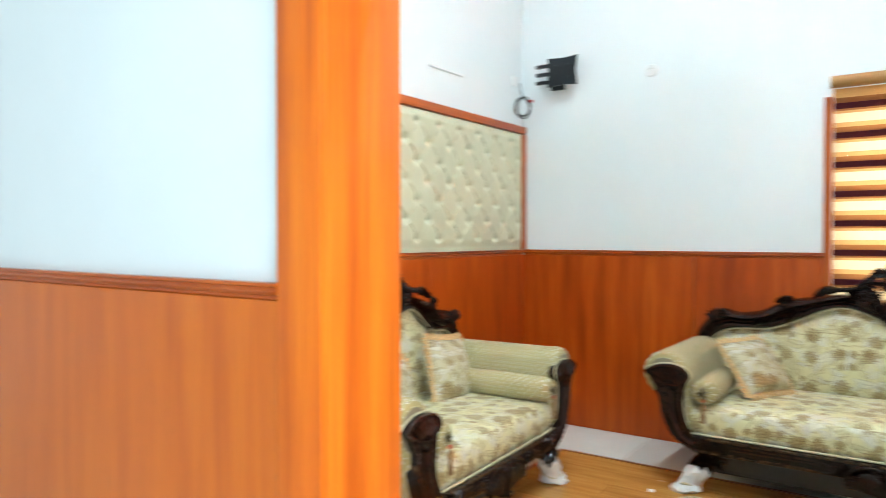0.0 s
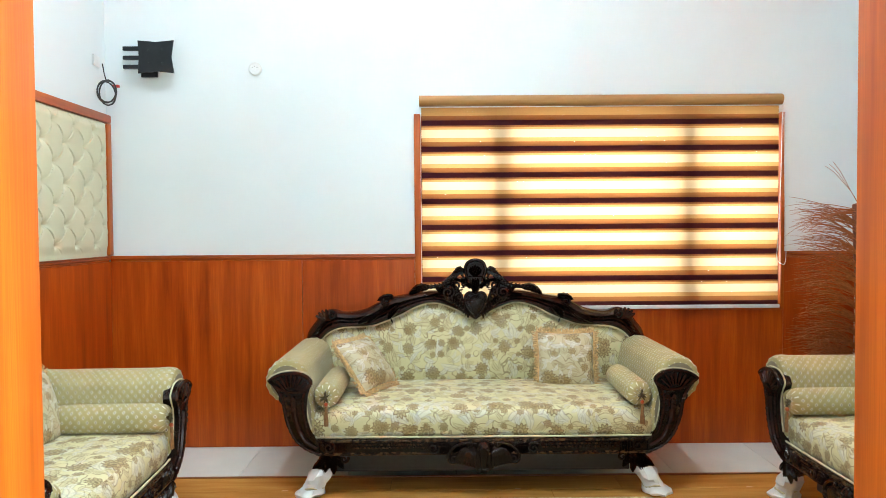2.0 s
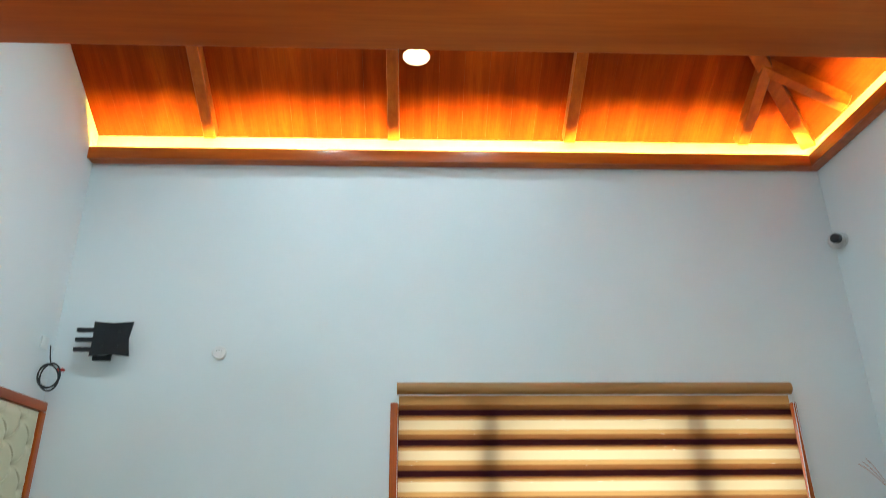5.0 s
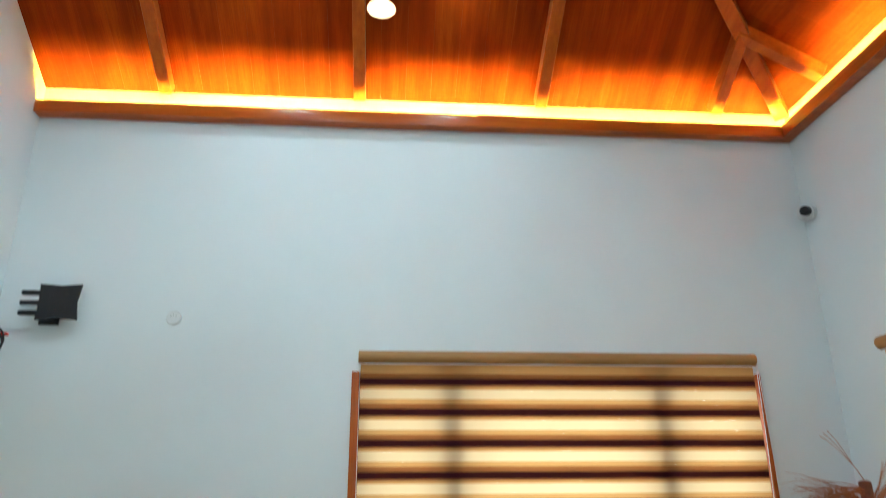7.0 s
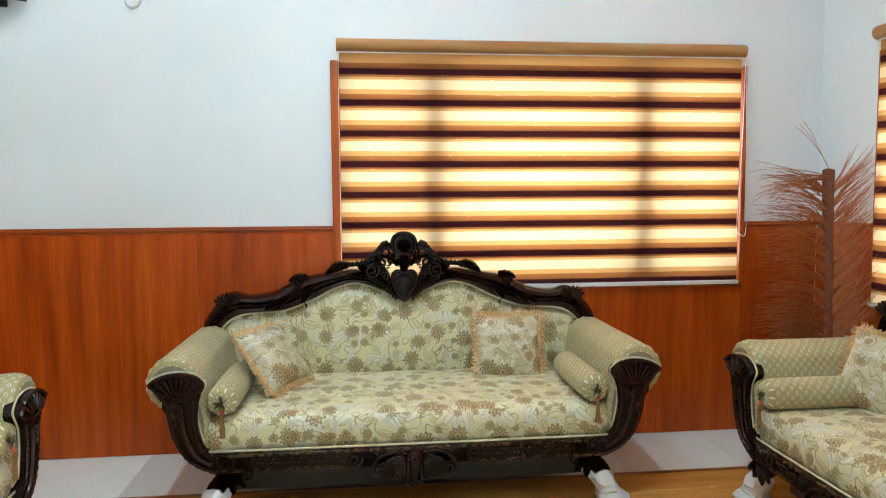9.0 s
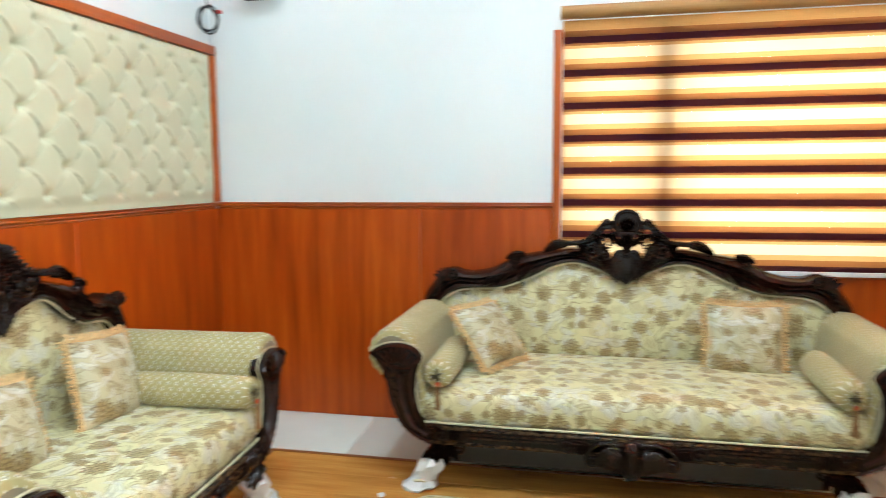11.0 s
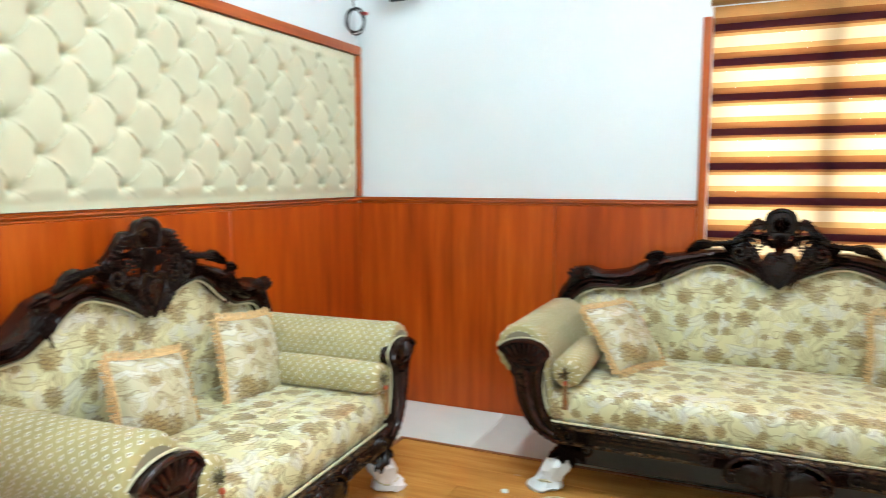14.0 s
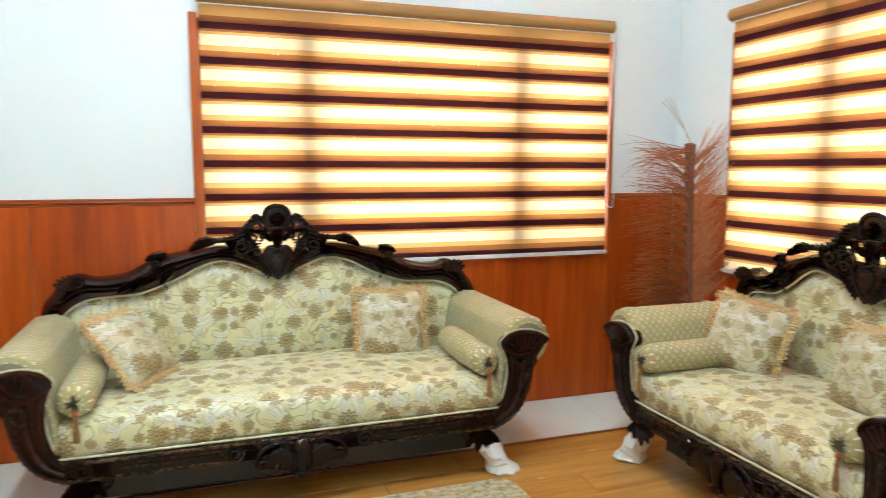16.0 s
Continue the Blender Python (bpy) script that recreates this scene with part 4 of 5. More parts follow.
        row("shoulder_ribs", [(0.082, 1.112), (0.112, 1.104), (0.140, 1.066), (0.185, 1.030)], 8, 0.017, 1.1)
        lf(0.028, 0.995, 0.95, 0.085, 0.028, -0.7, 0.026)
        lf(0.045, 1.045, -0.15, 0.085, 0.024, 0.5, 0.026)
        cut("volute", crest, volute, (s * 0.066, 1.022), 0.019, 1.3, 0.0075, y - 0.006, 2.0 if s > 0 else 1.1, -s)
        cut("strut", crest, tube, [(s * 0.03, y + 0.014, 1.062), (s * 0.075, y + 0.012, 1.052), (s * 0.13, y + 0.014, 1.03)], 0.0085, 7)
        cut("scroll", crest, tube, smooth_line([(s * a, y + 0.008, c) for a, c in ((0.15, 1.035), (0.20, 1.012), (0.25, 1.006), (0.31, 1.0), (0.36, 0.985), (0.392, 0.962))], 20), [0.015 - 0.0004 * i for i in range(20)], 8)
        row("scroll_ribs", [(0.185, 1.022), (0.25, 1.010), (0.30, 1.004), (0.35, 0.992)], 9, 0.019, 1.0)
        lf(0.285, 1.0, 0.15, 0.11, 0.046, -0.9)
        lf(0.33, 0.985, 0.1, 0.08, 0.034, -1.1, 0.03, -0.012)
        cut("volute", crest, volute, (s * 0.165, 0.972), 0.040, 1.6, 0.0105, y - 0.012, 2.2 if s > 0 else 0.9, s, 30)
        cut("volute", crest, volute, (s * 0.115, 1.015), 0.026, 1.4, 0.0085, y - 0.008, 0.5 if s > 0 else 2.6, -s)
        cut("volute", crest, volute, (s * 0.098, 0.945), 0.024, 1.3, 0.0085, y - 0.014, 0.2 if s > 0 else 2.9, s)
        row("flank_ribs", [(0.045, 0.835), (0.085, 0.875), (0.125, 0.92), (0.175, 0.935)], 10, 0.020, 0.9)
        row("inner_ribs", [(0.066, 0.88), (0.088, 0.92), (0.092, 0.97), (0.078, 1.0)], 7, 0.014, 1.0)
        for x, z, a, length, width, bend in ((0.05, 0.86, 0.85, 0.14, 0.040, -0.6), (0.075, 0.90, 0.95, 0.11, 0.034, -0.8), (0.13, 0.93, 0.5, 0.10, 0.034, 0.6),
                                             (0.185, 0.955, 1.0, 0.07, 0.03, -0.9), (0.12, 0.99, 0.9, 0.07, 0.028, 0.8), (0.20, 0.95, 0.25, 0.09, 0.030, -0.5)):
            lf(x, z, a, length, width, bend)
    both(crest_side)

    # carvings along the rail
    def rail_carving(s):
        bm = bmesh.new()
        volute(bm, (s * sx(0.54), 0.915), 0.026, 1.4, 0.009, YBK - 0.052, 1.2, -s)
        carving = part("rail_carving", bm, RELIEF, t)
        for x, z, a, length in ((0.49, 0.945, 0.0, 0.10), (0.50, 0.915, -0.55, 0.13), (0.545, 0.875, -0.5, 0.13), (0.60, 0.835, -0.25, 0.12), (0.46, 0.885, -0.65, 0.10)):
            cut("leaf", carving, leaf, (s * sx(x), z), a if s > 0 else math.pi - a, length * (0.55 + 0.45 * k), 0.042, YBK - 0.056, -0.5 * s, 0.024)
        cut("ribs", carving, lobes, [(s * sx(0.50 + 0.012 * i), 0.80 + 0.021 * i) for i in range(6)], YBK - 0.052, 0.013, 0.2 * s)
        cut("ribs", carving, lobes, [(s * sx(0.91 + 0.014 * i), 0.80 - 0.024 * i) for i in range(5)], YBK - 0.046, 0.020, 0.6 * s)
        bm = bmesh.new()
        volute(bm, (s * sx(0.855), 0.838), 0.027, 1.3, 0.010, YBK - 0.062, 2.0, s)
        shell = part("shell_carving", bm, RELIEF, t)
        for i in range(7):                          # ribbed shell at the end of the rail
            bm = bmesh.new()
            a = 2.5 - i * 0.33
            c = Vector((sx(0.885), YBK - 0.05, 0.80))
            pts = [(s * (c.x + r * math.cos(a)), c.y - 0.012 * math.sin(r * 30), c.z + r * math.sin(a)) for r in (0.008, 0.03, 0.055, 0.075)]
            tube(bm, pts, [0.005, 0.009, 0.011, 0.006], 8)
            part("rib", bm, CARVED, shell)
    both(rail_carving)

    # seat
    ix = half - 0.235
    bm = bmesh.new()
    soft_box(bm, -ix, ix, 0.005, 0.72, 0.285, 0.452, 0.055, 26, 14, 8, 0.018)
    part("seat", bm, FLORAL, t, "cream cloth with brown flowers")
    part("seat_piping", tube(bmesh.new(), smooth_line([(-ix + 0.01, 0.04, 0.312), (-ix + 0.03, 0.004, 0.311), (0, -0.002, 0.311), (ix - 0.03, 0.004, 0.311), (ix - 0.01, 0.04, 0.312)], 40), 0.005, 6), PIPING, t)

    # apron with its carving
    ax = half - 0.28
    bm = bmesh.new()
    prism(bm, [(-ax, 0.222), (ax, 0.222), (ax, 0.30), (-ax, 0.30)], -0.012, 0.03, 0.006)
    tube(bm, [(-ax, -0.012, 0.294), (ax, -0.012, 0.294)], 0.008, 6)
    tube(bm, [(-ax, -0.012, 0.230), (ax, -0.012, 0.230)], 0.008, 6)
    part("apron", bm, RELIEF, t, "dark carved front rail")
    part("side_rail", boxed(-half + 0.25, -half + 0.28, 0.03, 0.72, 0.236, 0.30), CARVED, t)
    part("side_rail", boxed(half - 0.28, half - 0.25, 0.03, 0.72, 0.236, 0.30), CARVED, t)
    # black sheet and block added as the deep shade below the seat
    part("dust_cover", boxed(-half + 0.25, half - 0.25, 0.02, 0.72, 0.228, 0.234), CABLE_SHADE_BLACK, t, "black sheet added to deepen the shade under the seat")
    part("under_frame", boxed(-half + 0.34, half - 0.34, 0.11, 0.66, 0.10, 0.227, bevel=0.006), CABLE_SHADE_BLACK, t, "black block standing for the deep shade under the sofa")
    part("back_seat_rail", boxed(-ax, ax, 0.70, 0.73, 0.236, 0.30), CARVED, t)

    def apron_carving(s):
        bm = bmesh.new()
        x0, x1 = 0.30, ax - 0.16
        cnt = max(6, int((x1 - x0) / 0.018))
        for i in range(cnt):
            x = x0 + (x1 - x0) * i / cnt
            for r in range(2):
                blob(bm, (s * (x + 0.009 * r), -0.016, 0.262 + 0.016 * r), (0.0085, 0.007, 0.0075), 6, 4)
        for i in range(4):
            blob(bm, (s * (ax - 0.135 + i * 0.014), -0.014, 0.268), (0.007, 0.014, 0.034), 6, 5)
        volute(bm, (s * (ax - 0.055), 0.268), 0.03, 1.4, 0.010, -0.018, 1.0, s)
        leaf(bm, (s * (ax - 0.09), 0.262), 0.3 if s > 0 else math.pi - 0.3, 0.09, 0.035, -0.018, 0.6 * s)
        part("apron_carving", bm, RELIEF, t)
    both(apron_carving)
    bm = bmesh.new()
    half_plate = [(0.0, 0.292), (0.10, 0.288), (0.155, 0.262), (0.172, 0.215), (0.14, 0.184), (0.09, 0.170), (0.05, 0.165), (0.032, 0.140), (0.0, 0.136)]
    prism(bm, half_plate + [(-x, z) for x, z in half_plate[-2:0:-1]], -0.012, 0.012, 0.004)
    medallion = part("apron_medallion", bm, RELIEF, t, "carved leaf medallion under the seat")
    cut("cup", medallion, blob, (0, -0.018, 0.258), (0.036, 0.026, 0.036), 14, 10)
    cut("tail", medallion, tube, smooth_line([(0, -0.020, 0.255), (0, -0.026, 0.205), (0, -0.022, 0.165), (0, -0.018, 0.138)], 12), [0.030, 0.028, 0.025, 0.022, 0.019, 0.017, 0.015, 0.014, 0.015, 0.018, 0.020, 0.012], 10)
    for i in range(3):
        cut("bead", medallion, blob, ((i - 1) * 0.016, -0.042, 0.252), (0.007, 0.007, 0.010), 8, 6)

    def medal(s):
        for i in range(8):                          # fan of rounded lobes
            q = i / 7
            end_x, end_z = 0.150 - 0.105 * q, 0.186 - 0.026 * q
            pts = smooth_line([(s * (0.045 - 0.010 * q), -0.014, 0.262 - 0.02 * q), (s * (0.045 + (end_x - 0.045) * 0.6), -0.026, 0.250 - 0.022 * q), (s * end_x, -0.018, end_z)], 7)
            cut("lobe", medallion, tube, pts, [0.005, 0.008, 0.010, 0.011, 0.011, 0.010, 0.006], 7)
        cut("scroll", medallion, tube, smooth_line([(s * a, -0.018, b) for a, b in ((0.035, 0.278), (0.09, 0.284), (0.140, 0.268), (0.172, 0.236), (0.176, 0.208))], 18), 0.010, 8)
        cut("volute", medallion, volute, (s * 0.152, 0.206), 0.024, 1.3, 0.010, -0.018, 0.0 if s > 0 else math.pi, -s)
        cut("volute", medallion, volute, (s * 0.070, 0.280), 0.016, 1.3, 0.007, -0.024, 2.4 if s > 0 else 0.7, s)
        cut("volute", medallion, volute, (s * 0.250, 0.258), 0.030, 1.5, 0.010, -0.016, 0.4, s, 28)
        cut("leaf", medallion, leaf, (s * 0.245, 0.268), math.pi - 0.15 if s > 0 else 0.15, 0.09, 0.036, -0.016, 0.5 * s)
        cut("leaf", medallion, leaf, (s * 0.235, 0.248), math.pi + 0.25 if s > 0 else -0.25, 0.08, 0.030, -0.018, -0.5 * s)
        cut("volute", medallion, volute, (s * 0.018, 0.150), 0.013, 1.0, 0.006, -0.026, 4.0, -s, 12)
    both(medal)

    # arms
    def arm(s):
        r, cx, cz = 0.112, half - 0.122, 0.592
        prof = [(half - 0.255, 0.30), (half - 0.262, 0.42), (half - 0.25, 0.50)]
        prof += [(cx + r * math.cos(a), cz + r * math.sin(a)) for a in (2.75 - i * 3.75 / 15 for i in range(16))]
        prof += [(half - 0.090, 0.48), (half - 0.112, 0.43), (half - 0.13, 0.37), (half - 0.185, 0.30)]
        prof = [(p[0], p[1]) for p in smooth_line(prof, 44)]
        per = [0.0]
        for a, b in zip(prof, prof[1:]):
            per.append(per[-1] + math.hypot(b[0] - a[0], b[1] - a[1]))
        ys = [0.004, 0.012, 0.03, 0.06] + [0.1 + 0.06 * i for i in range(11)] + [0.735]
        rows, nn = [], len(prof)
        for q, yy in enumerate(ys):
            inset = (0.030, 0.010, 0.002, 0.0)[q] if q < 4 else 0.0
            row = []
            for i, (px, pz) in enumerate(prof):
                dx, dz = cx - px, cz - pz
                L = math.hypot(dx, dz) or 1
                pucker = (0.0035 * math.sin(i * 2.1) if q in (1, 2, 3) else 0.0)
                row.append((s * (px + dx / L * (inset + pucker)), yy, pz + dz / L * (inset + pucker)))
            rows.append(row)
        bm = bmesh.new()
        grid_into(bm, rows, close_v=True, uvs=lambda a, b: (ys[a], per[b % nn] + (0.3 if b >= nn else 0)))
        bm.verts.ensure_lookup_table()
        bm.faces.new([bm.verts[i] for i in range(nn)])
        bm.faces.new([bm.verts[i] for i in range(len(ys) * nn - nn, len(ys) * nn)])
        part("arm", bm, DIAMOND, t, "olive-cream cloth with small diamonds")
        # carved front of the arm: a fan on a sweeping bracket
        h = half
        outer = [(h - 0.035, 0.600), (h - 0.07, 0.56), (h - 0.095, 0.515), (h - 0.105, 0.47), (h - 0.118, 0.40), (h - 0.15, 0.318), (h - 0.205, 0.262), (h - 0.285, 0.225)]
        inner = [(h - 0.285, 0.300), (h - 0.262, 0.308), (h - 0.24, 0.345), (h - 0.226, 0.40), (h - 0.216, 0.47), (h - 0.222, 0.53), (h - 0.252, 0.583)]
        fan = [(h - 0.24, 0.612), (h - 0.205, 0.636), (h - 0.155, 0.645), (h - 0.10, 0.64), (h - 0.06, 0.622)]
        shape = [(s * p[0], p[1]) for p in smooth_line(outer, 14)] + [(s * x, z) for x, z in inner] + [(s * x, z) for x, z in fan]
        bm = bmesh.new()
        prism(bm, shape, -0.024, 0.035, 0.010, 2)
        front = part("arm_front", bm, RELIEF, t, "carved dark arm front with a fan")
        bm = bmesh.new()
        for i in range(9):
            a = 0.55 + i * 0.262
            c = (h - 0.148, 0.528)
            pts = [(s * (c[0] + q * math.cos(a) * 0.95), -0.026 - 0.006 * math.sin(q * 22), c[1] + q * math.sin(a)) for q in (0.045, 0.07, 0.095, 0.108)]
            part("fan_rib", tube(bmesh.new(), pts, [0.004, 0.006, 0.0075, 0.004], 6), CARVED, front)
        tube(bm, smooth_line([(s * (x * 1.0), -0.027, z - 0.004) for x, z in [(h - 0.25, 0.587)] + fan + [(h - 0.038, 0.604)]], 24), 0.0085, 6)
        tube(bm, smooth_line([(s * (h - 0.248), -0.026, 0.580), (s * (h - 0.195), -0.03, 0.548), (s * (h - 0.11), -0.03, 0.556), (s * (h - 0.042), -0.026, 0.598)], 16), 0.007, 6)
        part("fan", bm, CARVED, front)
        for base, dx in ((outer, -0.010), (inner[1:], 0.010)):
            bm = bmesh.new()
            pts = smooth_line(base, 60)[3:]
            tube(bm, [(s * (p[0] + dx), -0.024, p[1] + 0.004) for p in pts], [0.0065 + 0.003 * (i % 3 == 0) for i in range(len(pts))], 7)
            part("rope_edging", bm, CARVED, front)
        bm = bmesh.new()
        mid = smooth_line([(h - 0.160, 0.51), (h - 0.164, 0.45), (h - 0.176, 0.39), (h - 0.21, 0.31), (h - 0.275, 0.264)], 16)
        tube(bm, [(s * p[0], -0.026, p[1]) for p in mid], [0.017 - 0.0004 * i for i in range(16)], 8)
        for i in range(3):
            blob(bm, (s * (h - 0.160), -0.042, 0.515 - 0.026 * i), (0.010, 0.008, 0.013), 8, 6)
        part("drop", bm, CARVED, front)
        part("arm_piping", tube(bmesh.new(), smooth_line([(s * (x + (0.006 if x > h - 0.1 else -0.004)), -0.002, z + 0.006) for x, z in inner[2:] + fan + [(h - 0.030, 0.60)]], 40), 0.004, 6), PIPING, t)
    both(arm)

    # legs: carved knee and splayed foot, the front pair wrapped in white foam
    def leg(s, yy, wrapped):
        bm = bmesh.new()
        x = half - (0.315 if half > 1 else 0.27)
        pts = [(s * (x - 0.03), yy + 0.02, 0.245), (s * (x - 0.01), yy, 0.20), (s * (x + 0.02), yy - 0.012, 0.15), (s * (x + 0.055), yy - 0.018, 0.08), (s * (x + 0.085), yy - 0.02, 0.03), (s * (x + 0.095), yy - 0.02, 0.0)]
        tube(bm, smooth_line(pts, 16), [0.055, 0.056, 0.055, 0.052, 0.047, 0.042, 0.038, 0.035, 0.033, 0.031, 0.03, 0.03, 0.032, 0.035, 0.036, 0.034], 10)
        if yy < 0.3:
            for i in range(4):
                a = -2.6 + i * 0.55
                leaf(bm, (s * (x - 0.01), 0.225), a if s > 0 else math.pi - a, 0.11, 0.04, yy - 0.052, 0.5 * s, 0.026)
            volute(bm, (s * (x - 0.09), 0.20), 0.022, 1.2, 0.008, yy - 0.045, 0.5, s, 14)
        lg = part("leg", bm, RELIEF, t, "dark carved splayed leg")
        if wrapped:
            bm = bmesh.new()
            rows, path = [], smooth_line([pts[2], pts[3], pts[4], (s * (x + 0.10), yy - 0.024, 0.006)], 9)
            rr = [0.046, 0.060, 0.060, 0.050, 0.054, 0.066, 0.074, 0.070, 0.052]
            for i, (p, r0) in enumerate(zip(path, rr)):
                ring = []
                for q in range(14):
                    a = 2 * math.pi * q / 14
                    r1 = r0 * (1 + 0.22 * noise.noise((q * 0.9 + half * 7, i * 0.8, s * 3.0)))
                    ring.append((p[0] + r1 * math.cos(a), p[1] + r1 * math.sin(a), max(0.001, p[2] + 0.016 * noise.noise((q * 0.7, i * 1.1, s + half)))))
                rows.append(ring)
            grid_into(bm, rows, close_v=True, caps=True)
            part("foot_wrap", bm, WRAP, lg, "crumpled white foam wrapped round the foot", 0.5)
            bm = bmesh.new()
            c, r1 = path[4], 0.05
            tube(bm, [(c[0] + r1 * math.cos(a), c[1] + r1 * math.sin(a), c[2] + 0.006 * math.sin(3 * a)) for a in (2 * math.pi * i / 20 for i in range(21))], 0.006, 5)
            part("tape", bm, PIPING, lg)

    for s in (1, -1):
        leg(s, 0.055, True)
        leg(s, 0.66, False)
    return t


M_MAIN = pose(0.387, 3.375, 0)
M_LEFT = pose(-1.035, 2.515, 0, 0, 0, 92.5)
M_RIGHT = pose(1.845, 2.70, 0, 0, 0, -90)
sofa(1.105, M_MAIN, "three-seat dark carved wooden sofa upholstered in cream floral cloth")
sofa(0.81, M_LEFT, "two-seat dark carved sofa beside the tufted wall panel", 0.72)
sofa(0.815, M_RIGHT, "two-seat dark carved sofa below the side window", 0.72)


# loose bolsters and cushions
def bolster(m, length, flip=1):
    t = thing("bolster", "round olive-cream bolster with a tassel lying by the arm", "bolster", m, "bolsters on the sofas")
    r = 0.064
    prof = [(0.0, 0.016), (0.010, 0.006), (0.03, 0.002), (0.045, 0.006), (0.058, 0.018), (r, 0.045), (r + 0.003, length * 0.5), (r, length - 0.05), (0.048, length - 0.012), (0.02, length), (0.002, length)]
    seg = 32
    rows = []
    for i, (q, y) in enumerate(prof):
        rows.append([((q + (0.0022 * math.sin(k * 5) if 2 <= i <= 5 else 0)) * math.cos(2 * math.pi * k / seg), y, (q + (0.0022 * math.sin(k * 5) if 2 <= i <= 5 else 0)) * math.sin(2 * math.pi * k / seg)) for k in range(seg)])
    bm = bmesh.new()
    grid_into(bm, rows, close_v=True, uvs=lambda a, b: (prof[a][1] + (0.08 - prof[a][0] if a < 6 else 0), 2 * math.pi * r * b / seg))
    part("cover", bm, DIAMOND, t)
    bm = bmesh.new()
    for i in range(26):
        a = random.random() * 6.28
        q = 0.012 + 0.022 * random.random()
        tube(bm, [(0, 0.004, 0), (q * 0.5 * math.cos(a), -0.012, q * 0.5 * math.sin(a)), (q * math.cos(a), -0.004 - 0.008 * random.random(), q * math.sin(a))], [0.004, 0.003, 0.001], 4)
    part("rosette", bm, SPIKY, t, "dark spiky rosette")
    bm = bmesh.new()
    blob(bm, (0.004, -0.012, -0.034), (0.010, 0.010, 0.010), 10, 8)
    part("bead", bm, BEAD, t, "red wooden bead")
    bm = bmesh.new()
    tube(bm, [(0.004, -0.012, -0.044), (0.004, -0.014, -0.065), (0.004, -0.014, -0.075)], [0.006, 0.009, 0.006], 7)
    for i in range(16):
        a = 2 * math.pi * i / 16
        tube(bm, [(0.004 + 0.005 * math.cos(a), -0.014 + 0.004 * math.sin(a), -0.072), (0.004 + 0.010 * math.cos(a), -0.014 + 0.006 * math.sin(a), -0.11), (0.004 + 0.010 * math.cos(a + 0.3), -0.014 + 0.006 * math.sin(a), -0.142)], 0.0018, 4)
    part("tassel", bm, GOLD, t, "gold tassel")
    return t


for M, half, length in ((M_MAIN, 1.105, 0.51), (M_LEFT, 0.81, 0.56), (M_RIGHT, 0.815, 0.56)):
    for s in (-1, 1):
        bolster(M @ pose(s * (half - 0.318), -0.012, 0.518), length)


def cushion(m, label, size=0.315):
    t = thing("cushion", label, "cushion", m, "scatter cushions")
    n = 18
    h = size / 2

    def pt(i, j, side):
        u, v = 2 * i / n - 1, 2 * j / n - 1
        f = max(0.0, (1 - u * u) * (1 - v * v))
        pinch = 1 - 0.07 * (1 - u * u) * abs(v) ** 3 - 0.07 * (1 - v * v) * abs(u) ** 3
        th = 0.075 * f ** 0.42 + 0.004 * noise.noise((u * 3, v * 3, side + size * 9))
        return (u * h * pinch, side * th, v * h * pinch)
    bm = bmesh.new()
    for side in (-1, 1):
        grid_into(bm, [[pt(i, j, side) for j in range(n + 1)] for i in range(n + 1)], uvs=lambda a, b: (a * size / n + h, b * size / n))
    bmesh.ops.remove_doubles(bm, verts=bm.verts, dist=0.0005)
    part("cover", bm, FLORAL_CUSHION, t, "cream cloth with brown flowers", 1.0)
    bm = bmesh.new()
    for e in range(4):
        for i in range(64):
            q = (i + random.random()) / 64 * 2 - 1
            pinch = 1 - 0.07 * (1 - q * q)
            a = Vector((q * h, 0, h * pinch * 0.985))
            L = 0.026 + 0.008 * random.random()
            b = a + Vector((random.uniform(-0.006, 0.006), random.uniform(-0.010, 0.010), L * 0.6))
            c = a + Vector((random.uniform(-0.010, 0.010), random.uniform(-0.014, 0.014), L))
            rot = Matrix.Rotation(e * math.pi / 2, 3, "Y")
            tube(bm, [rot @ a, rot @ b, rot @ c], [0.0042, 0.0042, 0.0022], 4)
        rot = Matrix.Rotation(e * math.pi / 2, 3, "Y")
        tube(bm, [rot @ Vector((q * h, 0, h * (1 - 0.07 * (1 - q * q)))) for q in (-1, -0.6, -0.2, 0.2, 0.6, 1)], 0.007, 6)
    part("fringe", bm, FRINGE, t, "peach fringe along the edges")
    return t


TIPPED = Matrix(((0.47, -0.678, -0.56, -0.632), (0.88, 0.362, 0.30, 0.42), (0.0, -0.634, 0.77, 0.602), (0, 0, 0, 1)))
cushion(M_MAIN @ TIPPED, "cream floral cushion with a peach fringe tipped against the arm", 0.32)
cushion(M_MAIN @ pose(0.515, 0.555, 0.585, -15, 0, -4), "cream floral cushion with a peach fringe leaning on the backrest", 0.335)
cushion(M_LEFT @ pose(-0.18, 0.50, 0.58, -22, 7, -6), "cream floral fringed cushion leaning on the two-seat backrest", 0.30)
cushion(M_LEFT @ pose(0.33, 0.50, 0.595, -14, 6, 0), "cream floral fringed cushion standing near the arm", 0.335)
cushion(M_RIGHT @ pose(-0.42, 0.47, 0.59, -18, 10, 22), "cream floral fringed cushion leaning near the arm", 0.335)
cushion(M_RIGHT @ pose(0.19, 0.49, 0.595, -20, -8, -8), "cream floral fringed cushion leaning on the backrest", 0.335)


